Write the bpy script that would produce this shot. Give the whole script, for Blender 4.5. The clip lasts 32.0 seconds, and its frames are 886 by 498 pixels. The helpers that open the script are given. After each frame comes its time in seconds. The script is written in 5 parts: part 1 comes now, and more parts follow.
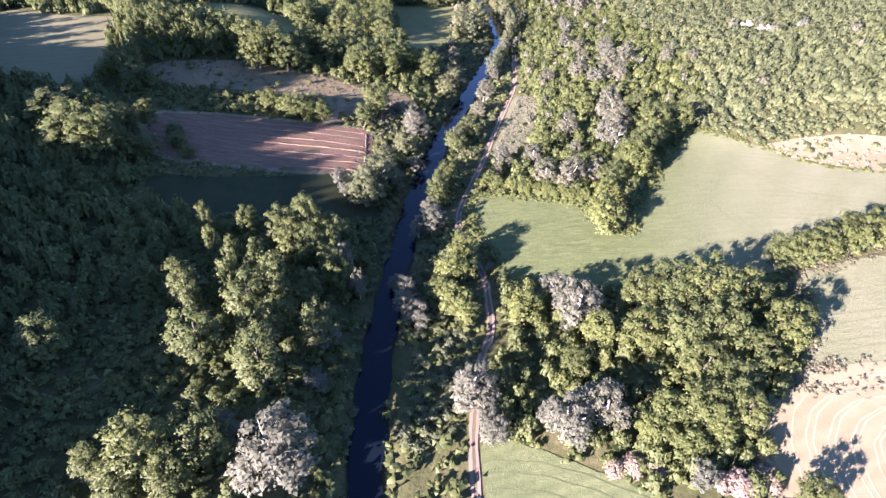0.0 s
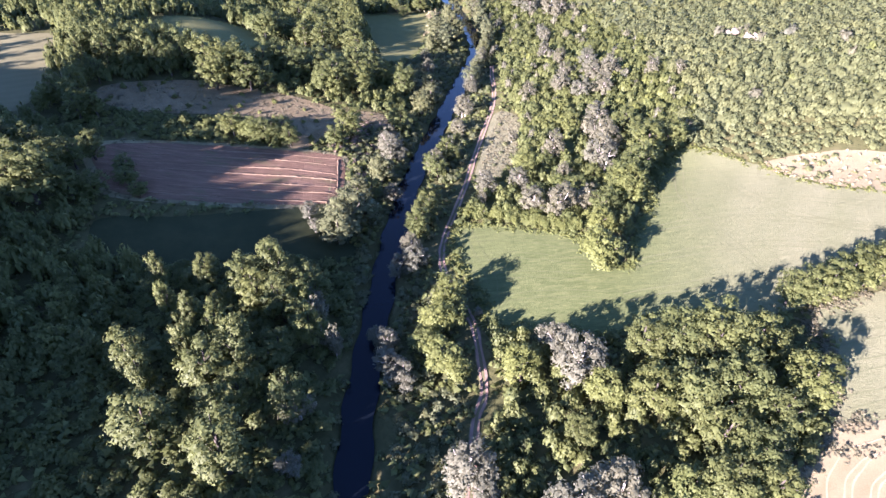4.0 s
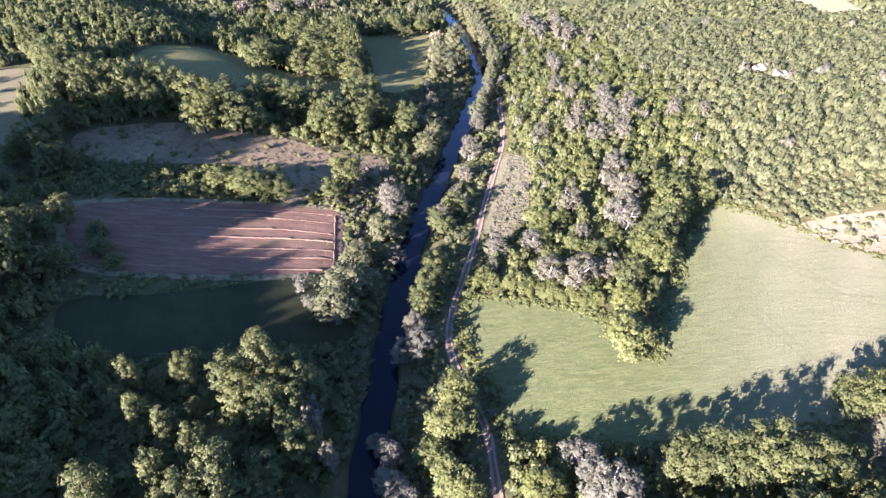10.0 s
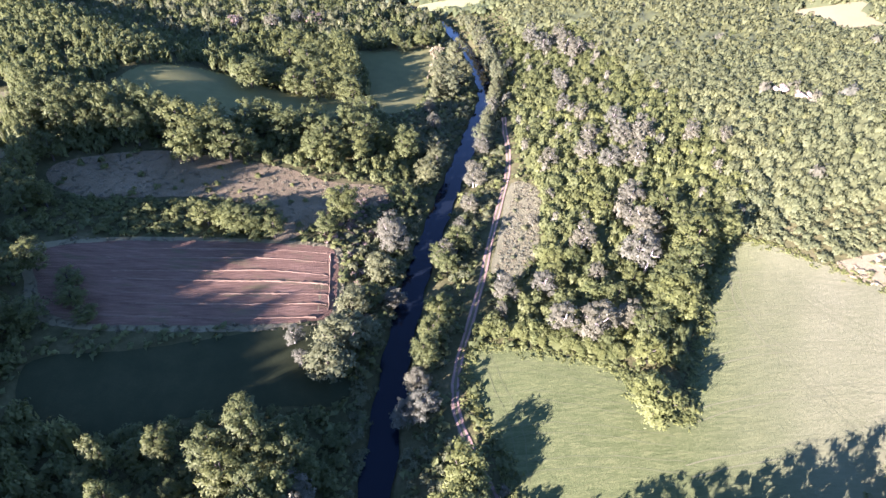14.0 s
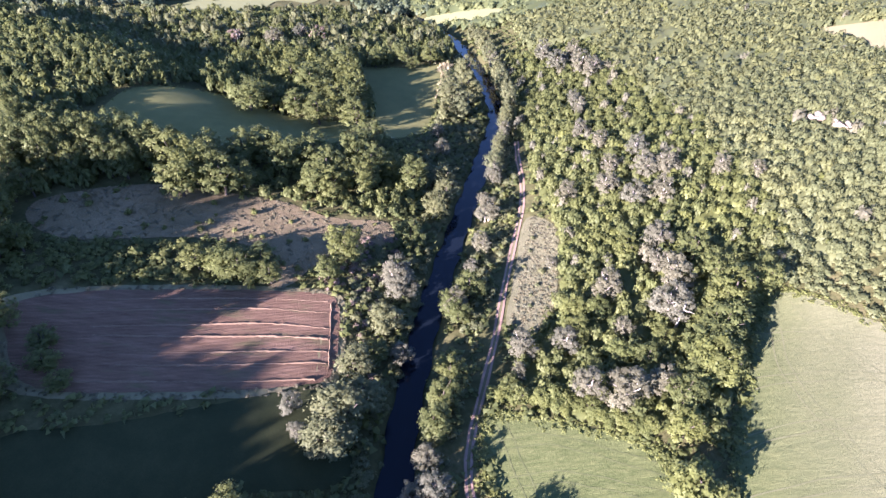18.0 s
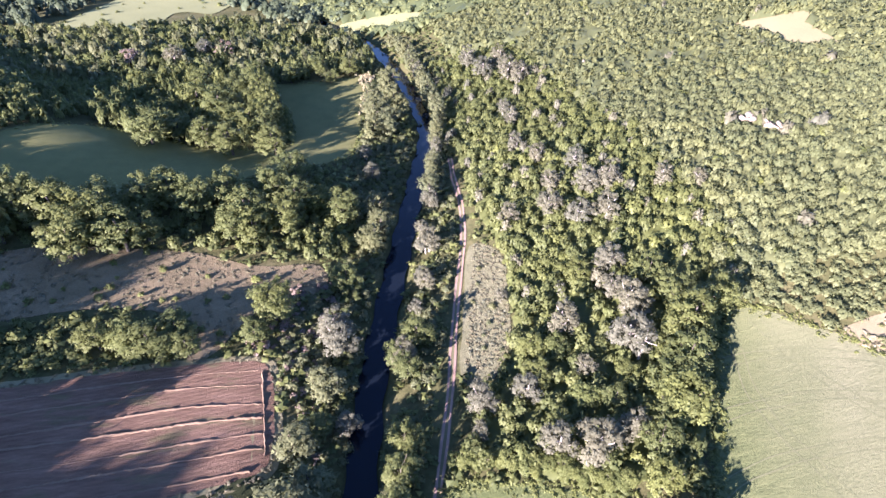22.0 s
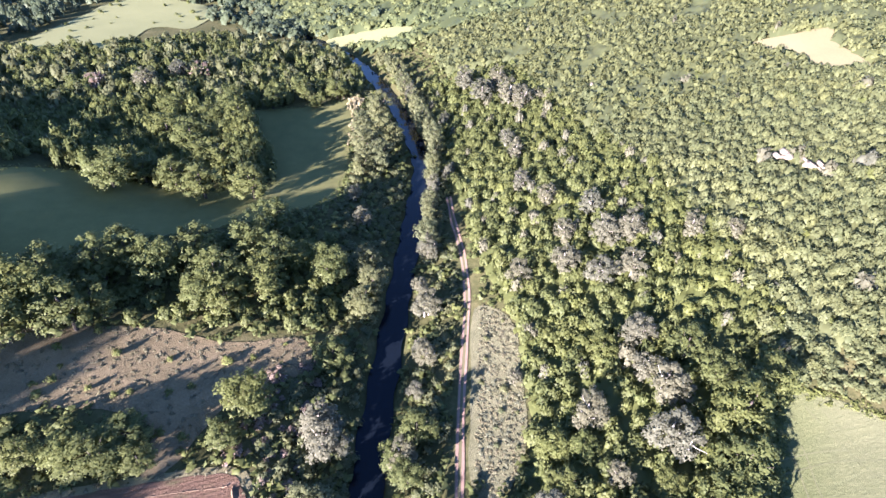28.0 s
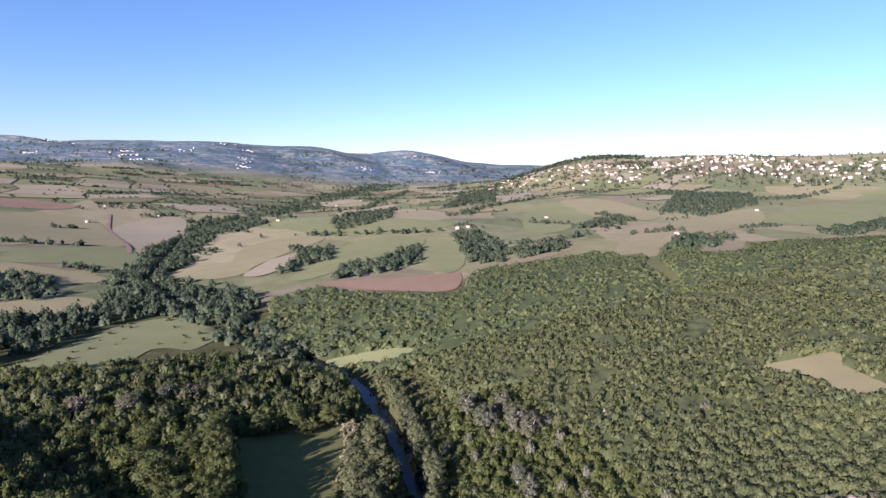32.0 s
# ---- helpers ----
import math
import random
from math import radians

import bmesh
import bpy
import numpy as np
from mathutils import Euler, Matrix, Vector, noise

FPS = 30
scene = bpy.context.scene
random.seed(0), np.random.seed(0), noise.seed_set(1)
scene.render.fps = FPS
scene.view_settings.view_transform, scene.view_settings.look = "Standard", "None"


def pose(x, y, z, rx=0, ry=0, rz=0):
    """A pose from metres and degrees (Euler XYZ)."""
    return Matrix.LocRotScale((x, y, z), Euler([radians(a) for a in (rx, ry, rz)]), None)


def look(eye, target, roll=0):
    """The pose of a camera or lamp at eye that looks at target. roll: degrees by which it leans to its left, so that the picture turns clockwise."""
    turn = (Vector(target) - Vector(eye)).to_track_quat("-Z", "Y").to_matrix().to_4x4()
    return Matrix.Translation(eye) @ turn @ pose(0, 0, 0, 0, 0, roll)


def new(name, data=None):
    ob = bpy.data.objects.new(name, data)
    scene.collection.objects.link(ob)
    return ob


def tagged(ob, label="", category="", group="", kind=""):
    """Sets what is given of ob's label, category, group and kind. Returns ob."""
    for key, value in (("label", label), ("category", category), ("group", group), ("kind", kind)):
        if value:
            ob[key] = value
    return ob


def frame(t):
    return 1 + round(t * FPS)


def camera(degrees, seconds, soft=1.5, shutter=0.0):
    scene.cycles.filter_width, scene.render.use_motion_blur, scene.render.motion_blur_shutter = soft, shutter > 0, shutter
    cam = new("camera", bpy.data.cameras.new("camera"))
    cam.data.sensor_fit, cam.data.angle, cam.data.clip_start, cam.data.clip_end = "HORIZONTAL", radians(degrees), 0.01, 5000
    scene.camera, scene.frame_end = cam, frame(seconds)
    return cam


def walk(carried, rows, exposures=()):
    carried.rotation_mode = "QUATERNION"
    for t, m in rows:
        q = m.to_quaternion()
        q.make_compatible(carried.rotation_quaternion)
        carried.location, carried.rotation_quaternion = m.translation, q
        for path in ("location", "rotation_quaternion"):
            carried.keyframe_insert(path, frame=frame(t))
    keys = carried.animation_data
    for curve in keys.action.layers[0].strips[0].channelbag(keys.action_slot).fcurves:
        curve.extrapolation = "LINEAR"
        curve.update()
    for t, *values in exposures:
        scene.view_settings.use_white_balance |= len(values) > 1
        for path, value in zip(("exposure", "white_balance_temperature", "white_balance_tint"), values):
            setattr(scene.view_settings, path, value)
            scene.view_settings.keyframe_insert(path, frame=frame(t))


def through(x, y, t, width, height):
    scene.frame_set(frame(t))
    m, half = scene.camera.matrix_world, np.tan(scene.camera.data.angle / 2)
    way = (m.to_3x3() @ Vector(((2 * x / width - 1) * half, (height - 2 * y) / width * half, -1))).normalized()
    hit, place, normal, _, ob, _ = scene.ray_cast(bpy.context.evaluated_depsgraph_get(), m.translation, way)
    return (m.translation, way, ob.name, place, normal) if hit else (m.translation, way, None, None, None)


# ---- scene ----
cam = camera(77.6, 32.0)
METRES, EYE, TILT, LEAN, TURN = 100.0, 71.0, -39.5, 0.0, 0.0
ROWS = [
    (0.0, 0.0, 0.0, 0.0, 0.0, 0.0, -0.0),
    (0.5, -0.0015, 0.0124, 0.0096, -0.03, 0.01, 0.01),
    (1.0, -0.0028, 0.0247, 0.0196, -0.05, -0.02, 0.01),
    (1.5, -0.0045, 0.037, 0.0294, -0.07, -0.04, 0.02),
    (2.0, -0.0058, 0.049, 0.0392, -0.11, -0.05, 0.04),
    (2.5, -0.0067, 0.0612, 0.0485, -2.13, -0.09, 1.65),
    (3.0, -0.0078, 0.0735, 0.058, -2.46, -0.05, 1.78),
    (3.5, -0.0083, 0.0854, 0.0678, -2.42, -0.12, 1.78),
    (5.5, -0.0121, 0.1329, 0.1111, -2.24, 0.13, 1.83),
    (6.0, -0.0125, 0.1421, 0.1252, -2.05, 0.32, 1.83),
    (6.5, -0.0138, 0.1505, 0.1398, -2.04, 0.28, 1.73),
    (7.0, -0.0137, 0.1579, 0.1539, -2.03, 0.11, 1.76),
    (7.5, -0.0139, 0.1645, 0.169, -2.04, 0.02, 1.7),
    (8.0, -0.0138, 0.1706, 0.1836, -2.03, -0.05, 1.67),
    (8.5, -0.0135, 0.178, 0.1949, -2.15, -0.24, 1.68),
    (9.0, -0.0135, 0.1861, 0.2056, -2.32, -0.48, 1.7),
    (9.5, -0.0134, 0.1948, 0.2156, -2.37, -0.48, 1.73),
    (10.0, -0.0136, 0.2043, 0.2251, -2.37, -0.43, 1.72),
    (10.5, -0.0134, 0.2143, 0.2347, -2.36, -0.34, 1.77),
    (11.0, -0.0138, 0.2248, 0.2439, -2.37, -0.25, 1.82),
    (11.5, -0.0142, 0.2352, 0.252, -2.36, -0.14, 1.84),
    (12.0, -0.0144, 0.2462, 0.2611, -2.35, -0.11, 1.85),
    (12.5, -0.0143, 0.2577, 0.2698, -2.35, -0.03, 1.9),
    (13.0, -0.015, 0.2695, 0.279, -2.39, -0.0, 1.92),
    (13.5, -0.0155, 0.2813, 0.2883, -2.39, -0.0, 1.92),
    (14.0, -0.0159, 0.2931, 0.2977, -2.4, -0.01, 1.94),
    (14.5, -0.0164, 0.3052, 0.307, -2.41, 0.03, 1.95),
    (16.5, -0.0187, 0.3532, 0.3461, -2.39, 0.04, 1.99),
    (17.0, -0.0196, 0.3637, 0.3581, -2.33, 0.01, 1.94),
    (17.5, -0.0205, 0.3747, 0.3712, -2.08, 0.23, 1.8),
    (18.0, -0.0217, 0.3855, 0.3848, -1.96, 0.21, 1.71),
    (18.5, -0.0221, 0.3973, 0.3962, -1.84, 0.08, 1.66),
    (19.0, -0.0231, 0.4091, 0.4076, -2.77, -0.12, 2.38),
    (19.5, -0.0232, 0.4204, 0.4186, -7.69, -0.62, 6.06),
    (20.0, -0.0224, 0.4328, 0.4288, -8.25, -0.58, 6.38),
    (20.5, -0.0209, 0.4447, 0.4392, -8.3, -0.64, 6.51),
    (21.0, -0.0194, 0.4569, 0.4495, -8.44, -0.66, 6.65),
    (21.5, -0.0178, 0.4692, 0.4596, -8.5, -0.69, 6.71),
    (22.0, -0.0162, 0.4813, 0.4701, -8.57, -0.75, 6.77),
    (22.5, -0.0147, 0.4937, 0.4803, -8.65, -0.75, 6.82),
    (23.0, -0.0131, 0.506, 0.4907, -8.74, -0.82, 6.88),
    (23.5, -0.0116, 0.5182, 0.5008, -8.85, -0.82, 6.96),
    (24.0, -0.01, 0.5307, 0.5107, -8.94, -0.81, 7.04),
    (24.5, -0.0084, 0.5431, 0.5205, -9.0, -0.79, 7.12),
    (25.0, -0.0066, 0.5555, 0.5303, -9.08, -0.81, 7.17),
    (25.5, -0.005, 0.5681, 0.5402, -9.12, -0.81, 7.21),
    (27.5, 0.002, 0.618, 0.5791, -9.39, -0.82, 7.42),
    (28.0, 0.0035, 0.6306, 0.5887, -9.43, -0.8, 7.45),
    (28.5, 0.0054, 0.643, 0.5981, -9.46, 2.31, 7.53),
    (29.0, 0.0073, 0.6554, 0.6078, -9.49, 9.2, 7.59),
    (29.5, 0.0089, 0.6677, 0.6176, -9.53, 9.72, 7.58),
    (30.0, 0.0106, 0.6801, 0.6274, -9.57, 9.77, 7.63),
    (30.5, 0.0123, 0.6922, 0.6374, -9.64, 9.73, 7.63),
    (31.0, 0.0138, 0.7044, 0.6475, -9.66, 13.71, 7.62),
    (31.5, 0.0155, 0.7172, 0.6575, -9.64, 23.34, 7.6),
    (32.0, 0.0181, 0.7301, 0.6673, -9.64, 30.42, 7.61),
]
walk(cam, [(t, pose(0, 0, EYE, TILT, LEAN, TURN) @ pose(METRES * x, METRES * y, METRES * z, 90 + pitch, roll, yaw)) for t, x, y, z, yaw, pitch, roll in ROWS],
     exposures=[(0.0, 3.38, 5480, 36), (15.0, 3.38, 5480, 36), (19.0, 3.27, 5480, 36), (28.3, 3.27, 5480, 28), (29.0, 3.07, 5480, 28), (30.6, 2.93, 5480, 28), (31.0, 2.90, 5480, 28), (31.35, 2.57, 5480, 28), (31.7, 2.10, 5480, 28), (32.0, 1.83, 5480, 28)])


# -- light: low evening sun from behind on one side, clear sky --
SUN_UP, SUN_TO = 19.0, 39.0   # degrees above the land; the way its light travels, from +x towards +y
world = bpy.data.worlds.new("sky")
scene.world = world
world.use_nodes = True
wn = world.node_tree.nodes
sky = wn.new("ShaderNodeTexSky")
sky.sky_type = "NISHITA"
sky.sun_disc = False
sky.sun_elevation = radians(SUN_UP)
sky.sun_rotation = radians(90 - (SUN_TO + 180))
sky.air_density, sky.dust_density, sky.ozone_density = 1.0, 0.1, 4.0
wn["Background"].inputs["Strength"].default_value = 0.048
world.node_tree.links.new(sky.outputs[0], wn["Background"].inputs["Color"])
lamp = bpy.data.lights.new("sun", "SUN")
lamp.energy, lamp.angle, lamp.color = 5.0, radians(0.6), (1.0, 0.87, 0.745)
a, e = radians(SUN_TO), radians(SUN_UP)
way = Vector((math.cos(a) * math.cos(e), math.sin(a) * math.cos(e), -math.sin(e)))
new("sun", lamp).matrix_world = look((0, 0, 300), Vector((0, 0, 300)) + way)


# -- materials --
def material(name):
    m = bpy.data.materials.new(name)
    m.use_nodes = True
    t = m.node_tree
    return m, t, t.nodes["Principled BSDF"]


def link(t, a, b):
    t.links.new(a, b)


def ramp(t, fac, stops):
    r = t.nodes.new("ShaderNodeValToRGB")
    while len(r.color_ramp.elements) < len(stops):
        r.color_ramp.elements.new(0.5)
    for el, (p, c) in zip(r.color_ramp.elements, stops):
        el.position, el.color = p, (*c, 1)
    link(t, fac, r.inputs[0])
    return r.outputs[0]


def mix(t, fac, a, b, kind="MIX"):
    n = t.nodes.new("ShaderNodeMix")
    n.data_type, n.blend_type = "RGBA", kind
    for sock, v in ((n.inputs[0], fac), (n.inputs[6], a), (n.inputs[7], b)):
        if isinstance(v, (int, float)):
            sock.default_value = v
        elif isinstance(v, tuple):
            sock.default_value = (*v, 1)
        else:
            link(t, v, sock)
    return n.outputs[2]


def noise_of(t, scale, detail=6, rough=0.6, at=None, warp=0.0):
    n = t.nodes.new("ShaderNodeTexNoise")
    n.inputs["Scale"].default_value, n.inputs["Detail"].default_value = scale, detail
    n.inputs["Roughness"].default_value, n.inputs["Distortion"].default_value = rough, warp
    link(t, at if at else place(t), n.inputs["Vector"])
    return n.outputs[0]


def place(t, turn=0.0, scale=(1, 1, 1)):
    g = t.nodes.new("ShaderNodeNewGeometry")
    m = t.nodes.new("ShaderNodeMapping")
    m.inputs["Rotation"].default_value = (0, 0, radians(turn))
    m.inputs["Scale"].default_value = scale
    link(t, g.outputs["Position"], m.inputs["Vector"])
    return m.outputs[0]


def bump(t, bsdf, height, strength, dist):
    b = t.nodes.new("ShaderNodeBump")
    b.inputs["Strength"].default_value, b.inputs["Distance"].default_value = strength, dist
    link(t, height, b.inputs["Height"])
    link(t, b.outputs[0], bsdf.inputs["Normal"])


def leaves(name, dark, light, through=0.2):
    """Foliage: every clump takes its own tone, every tree its own tint; some light comes through."""
    m, t, p = material(name)
    g = t.nodes.new("ShaderNodeNewGeometry")
    o = t.nodes.new("ShaderNodeObjectInfo")
    at = t.nodes.new("ShaderNodeAttribute")
    at.attribute_name = "tint"
    s = t.nodes.new("ShaderNodeMath")
    link(t, o.outputs["Random"], s.inputs[0])
    link(t, at.outputs["Fac"], s.inputs[1])
    s.operation = "ADD"
    f = t.nodes.new("ShaderNodeMath")
    f.operation = "FRACT"
    link(t, s.outputs[0], f.inputs[0])
    c = mix(t, g.outputs["Random Per Island"], tuple(x * 0.72 for x in dark), tuple(x * 1.16 for x in light))
    mid = tuple((x + y) / 2 for x, y in zip(dark, light))
    warm = ramp(t, f.outputs[0], [(0.0, (mid[0] * 0.76, mid[1] * 0.84, mid[2] * 0.9)), (0.5, mid), (1.0, (mid[0] * 1.16, mid[1] * 1.12, mid[2] * 0.95))])
    c = mix(t, 0.45, c, warm)
    link(t, c, p.inputs["Base Color"])
    p.inputs["Roughness"].default_value = 0.6
    p.inputs["Specular IOR Level"].default_value = 0.25
    tr = t.nodes.new("ShaderNodeBsdfTranslucent")
    link(t, c, tr.inputs["Color"])
    ms = t.nodes.new("ShaderNodeMixShader")
    ms.inputs[0].default_value = through
    link(t, p.outputs[0], ms.inputs[1])
    link(t, tr.outputs[0], ms.inputs[2])
    link(t, ms.outputs[0], t.nodes["Material Output"].inputs["Surface"])
    return m


def ground_like(name, stops, scale=0.35, fine=6.0, rough=0.95, relief=0.3, line=None):
    """Earth or grass: broad patches, fine grain, and (line) rows left by machines: turn, spacing, depth."""
    m, t, p = material(name)
    broad = noise_of(t, scale * 0.12, 4, 0.6, warp=0.6)
    mid = noise_of(t, scale, 6, 0.65)
    grain = noise_of(t, fine, 4, 0.7)
    v = mix(t, 0.5, broad, mid)
    v = mix(t, 0.38, v, grain)
    if line:
        w = t.nodes.new("ShaderNodeTexWave")
        w.wave_profile = "SIN"
        w.inputs["Scale"].default_value = 0.314 / line[1]
        w.inputs["Distortion"].default_value, w.inputs["Detail"].default_value, w.inputs["Detail Scale"].default_value = line[3], 3, 0.25
        link(t, place(t, line[0]), w.inputs["Vector"])
        v = mix(t, line[2], v, w.outputs["Fac"])
    link(t, ramp(t, v, stops), p.inputs["Base Color"])
    p.inputs["Roughness"].default_value = rough
    p.inputs["Specular IOR Level"].default_value = 0.1
    bump(t, p, v, relief, 0.4)
    return m


GREEN = leaves("oak_leaves", (0.098, 0.116, 0.037), (0.152, 0.166, 0.054), 0.5)
WOOD_GREEN = leaves("hill_wood_leaves", (0.122, 0.138, 0.056), (0.176, 0.188, 0.079), 0.5)
FAR_GREEN = leaves("far_leaves", (0.048, 0.066, 0.036), (0.088, 0.108, 0.056), 0.35)
HILL_DARK = leaves("hilltop_leaves", (0.112, 0.136, 0.054), (0.166, 0.184, 0.074), 0.5)
SILVER = leaves("poplar_leaves", (0.128, 0.127, 0.078), (0.178, 0.174, 0.113), 0.45)
WILLOW = leaves("willow_leaves", (0.106, 0.118, 0.050), (0.158, 0.165, 0.076), 0.45)
YELLOW = leaves("yellow_leaves", (0.112, 0.130, 0.034), (0.165, 0.180, 0.058), 0.45)
PINK = leaves("dry_bramble_leaves", (0.13, 0.097, 0.068), (0.235, 0.18, 0.13), 0.15)
RUSTY = leaves("rusty_leaves", (0.10, 0.078, 0.055), (0.20, 0.15, 0.115), 0.15)
DRYSCRUB = leaves("dry_scrub_leaves", (0.100, 0.094, 0.052), (0.178, 0.160, 0.094), 0.35)
DRYGRASS = leaves("dry_grass_tufts", (0.16, 0.14, 0.07), (0.36, 0.31, 0.18), 0.2)
TUSSOCK = leaves("tussock_blades", (0.098, 0.100, 0.054), (0.148, 0.144, 0.086), 0.3)

BARK, bt, bp = material("bark")
link(bt, ramp(bt, noise_of(bt, 3.0, 5, 0.7, place(bt, 0, (3, 3, 0.6))), [(0.3, (0.028, 0.022, 0.016)), (0.7, (0.085, 0.068, 0.052))]), bp.inputs["Base Color"])
bp.inputs["Roughness"].default_value = 0.9
PALE_BARK, bt, bp = material("pale_bark")
link(bt, ramp(bt, noise_of(bt, 2.0, 5, 0.7, place(bt, 0, (3, 3, 1))), [(0.3, (0.15, 0.13, 0.10)), (0.6, (0.34, 0.31, 0.26))]), bp.inputs["Base Color"])
bp.inputs["Roughness"].default_value = 0.85

FIELD = ground_like("young_crop", [(0.30, (0.090, 0.095, 0.046)), (0.5, (0.121, 0.121, 0.061)), (0.72, (0.154, 0.148, 0.081))], 0.22, 5.0, relief=0.7, line=(-85, 2.4, 0.04, 8))
ft = FIELD.node_tree
fp = ft.nodes["Principled BSDF"]
dry = fp.inputs["Base Color"].links[0].from_socket
lush = ramp(ft, mix(ft, 0.45, noise_of(ft, 0.9, 8, 0.8), noise_of(ft, 3.0, 5, 0.8)), [(0.3, (0.040, 0.052, 0.017)), (0.5, (0.074, 0.087, 0.031)), (0.72, (0.130, 0.134, 0.054))])
fsep = ft.nodes.new("ShaderNodeSeparateXYZ")
link(ft, place(ft, 20), fsep.inputs[0])
fmap = ft.nodes.new("ShaderNodeMapRange")
fmap.interpolation_type = "SMOOTHSTEP"
fmap.inputs["From Min"].default_value, fmap.inputs["From Max"].default_value = 2, 34
link(ft, fsep.outputs["X"], fmap.inputs["Value"])
lush = mix(ft, 0.5, lush, ramp(ft, noise_of(ft, 1.0, 7, 0.72, place(ft, 12, (0.3, 1.5, 1)), 0.8), [(0.36, (0.036, 0.048, 0.015)), (0.5, (0.074, 0.086, 0.031)), (0.64, (0.122, 0.128, 0.050))]))
swath = ft.nodes.new("ShaderNodeTexWave")
swath.wave_type, swath.rings_direction = "RINGS", "Z"
swath.inputs["Scale"].default_value, swath.inputs["Distortion"].default_value, swath.inputs["Detail"].default_value = 0.03, 9, 3
swath.inputs["Detail Scale"].default_value = 0.1
shift = ft.nodes.new("ShaderNodeVectorMath")
shift.inputs[1].default_value = (-150, -30, 0)
link(ft, place(ft), shift.inputs[0])
link(ft, shift.outputs[0], swath.inputs["Vector"])
dry = mix(ft, 0.2, dry, ramp(ft, swath.outputs["Fac"], [(0.0, (0.098, 0.108, 0.050)), (1.0, (0.178, 0.172, 0.098))]))
dry = mix(ft, 0.25, dry, ramp(ft, noise_of(ft, 1.3, 8, 0.8, place(ft, 25, (0.35, 1.6, 1))), [(0.32, (0.070, 0.078, 0.034)), (0.68, (0.200, 0.190, 0.108))]))
link(ft, mix(ft, fmap.outputs[0], lush, dry), fp.inputs["Base Color"])
bump(ft, fp, mix(ft, 0.5, noise_of(ft, 1.0, 7, 0.72, place(ft, 12, (0.3, 1.5, 1)), 0.8), noise_of(ft, 2.6, 6, 0.75)), 0.4, 0.5)
LUSH = ground_like("lush_crop", [(0.28, (0.054, 0.066, 0.026)), (0.5, (0.090, 0.102, 0.042)), (0.75, (0.150, 0.152, 0.068))], 0.7, 5.0, relief=0.6, line=(75, 1.5, 0.06, 14))
STRAW = ground_like("straw_field", [(0.3, (0.132, 0.110, 0.058)), (0.5, (0.182, 0.150, 0.083)), (0.75, (0.238, 0.198, 0.116))], 0.25, 5.0, line=(70, 2.2, 0.07, 12))
MEADOW = ground_like("meadow_grass", [(0.3, (0.072, 0.076, 0.026)), (0.5, (0.108, 0.108, 0.038)), (0.75, (0.160, 0.148, 0.058))], 0.3, 6.0)
# grass of the shaded field: deep shade painted in as a much darker green
SHADE_GRASS = ground_like("shade_dark_grass", [(0.3, (0.014, 0.019, 0.008)), (0.5, (0.025, 0.030, 0.012)), (0.75, (0.050, 0.052, 0.022))], 0.3, 6.0)
SCRUB = ground_like("dry_scrub", [(0.3, (0.066, 0.055, 0.028)), (0.5, (0.142, 0.112, 0.060)), (0.7, (0.240, 0.185, 0.108))], 0.5, 4.0, relief=0.6)
PLOUGH = ground_like("ploughed_earth", [(0.25, (0.066, 0.041, 0.025)), (0.5, (0.118, 0.071, 0.044)), (0.75, (0.182, 0.115, 0.074))], 0.5, 5.0, relief=0.7, line=(-103, 0.7, 0.09, 5))
pt = PLOUGH.node_tree
pp = pt.nodes["Principled BSDF"]
earth = pp.inputs["Base Color"].links[0].from_socket
earth = mix(pt, 0.5, earth, ramp(pt, noise_of(pt, 1.0, 6, 0.7, place(pt, -9, (0.07, 1.1, 1)), 0.4), [(0.34, (0.060, 0.038, 0.024)), (0.5, (0.118, 0.074, 0.047)), (0.66, (0.200, 0.132, 0.088))]))
weeds = ramp(pt, noise_of(pt, 0.35, 5, 0.65, place(pt, -9, (0.35, 1.3, 1))), [(0.54, (0, 0, 0)), (0.66, (0.55, 0.55, 0.55))])
link(pt, mix(pt, weeds, earth, (0.080, 0.082, 0.034)), pp.inputs["Base Color"])
ROUGH = ground_like("rough_grass", [(0.3, (0.064, 0.066, 0.032)), (0.5, (0.104, 0.100, 0.054)), (0.7, (0.155, 0.144, 0.084))], 1.2, 5.0, relief=0.6)
DRYSLOPE = ground_like("dry_slope_grass", [(0.3, (0.110, 0.096, 0.050)), (0.5, (0.162, 0.137, 0.076)), (0.7, (0.237, 0.195, 0.115))], 0.4, 4.0, relief=0.5)
CHAFF = ground_like("straw_windrow", [(0.3, (0.095, 0.064, 0.040)), (0.7, (0.215, 0.150, 0.096))], 2.0, 12.0)
DIRT = ground_like("track_earth", [(0.3, (0.125, 0.083, 0.062)), (0.7, (0.27, 0.185, 0.138))], 0.6, 8.0)
VERGE = ground_like("track_grass", [(0.3, (0.09, 0.09, 0.04)), (0.7, (0.21, 0.18, 0.10))], 0.6, 8.0)
RED = ground_like("red_earth", [(0.3, (0.145, 0.096, 0.058)), (0.7, (0.225, 0.155, 0.098))], 0.1, 3.0)
TAN = ground_like("stubble", [(0.3, (0.150, 0.134, 0.066)), (0.7, (0.235, 0.206, 0.108))], 0.06, 2.0)
DRYFIELD = ground_like("dry_grass_field", [(0.3, (0.092, 0.088, 0.042)), (0.7, (0.150, 0.136, 0.068))], 0.25, 4.0, line=(60, 3.0, 0.07, 4.0))
BARE = ground_like("bare_earth", [(0.3, (0.185, 0.158, 0.098)), (0.7, (0.27, 0.232, 0.148))], 0.06, 2.0)
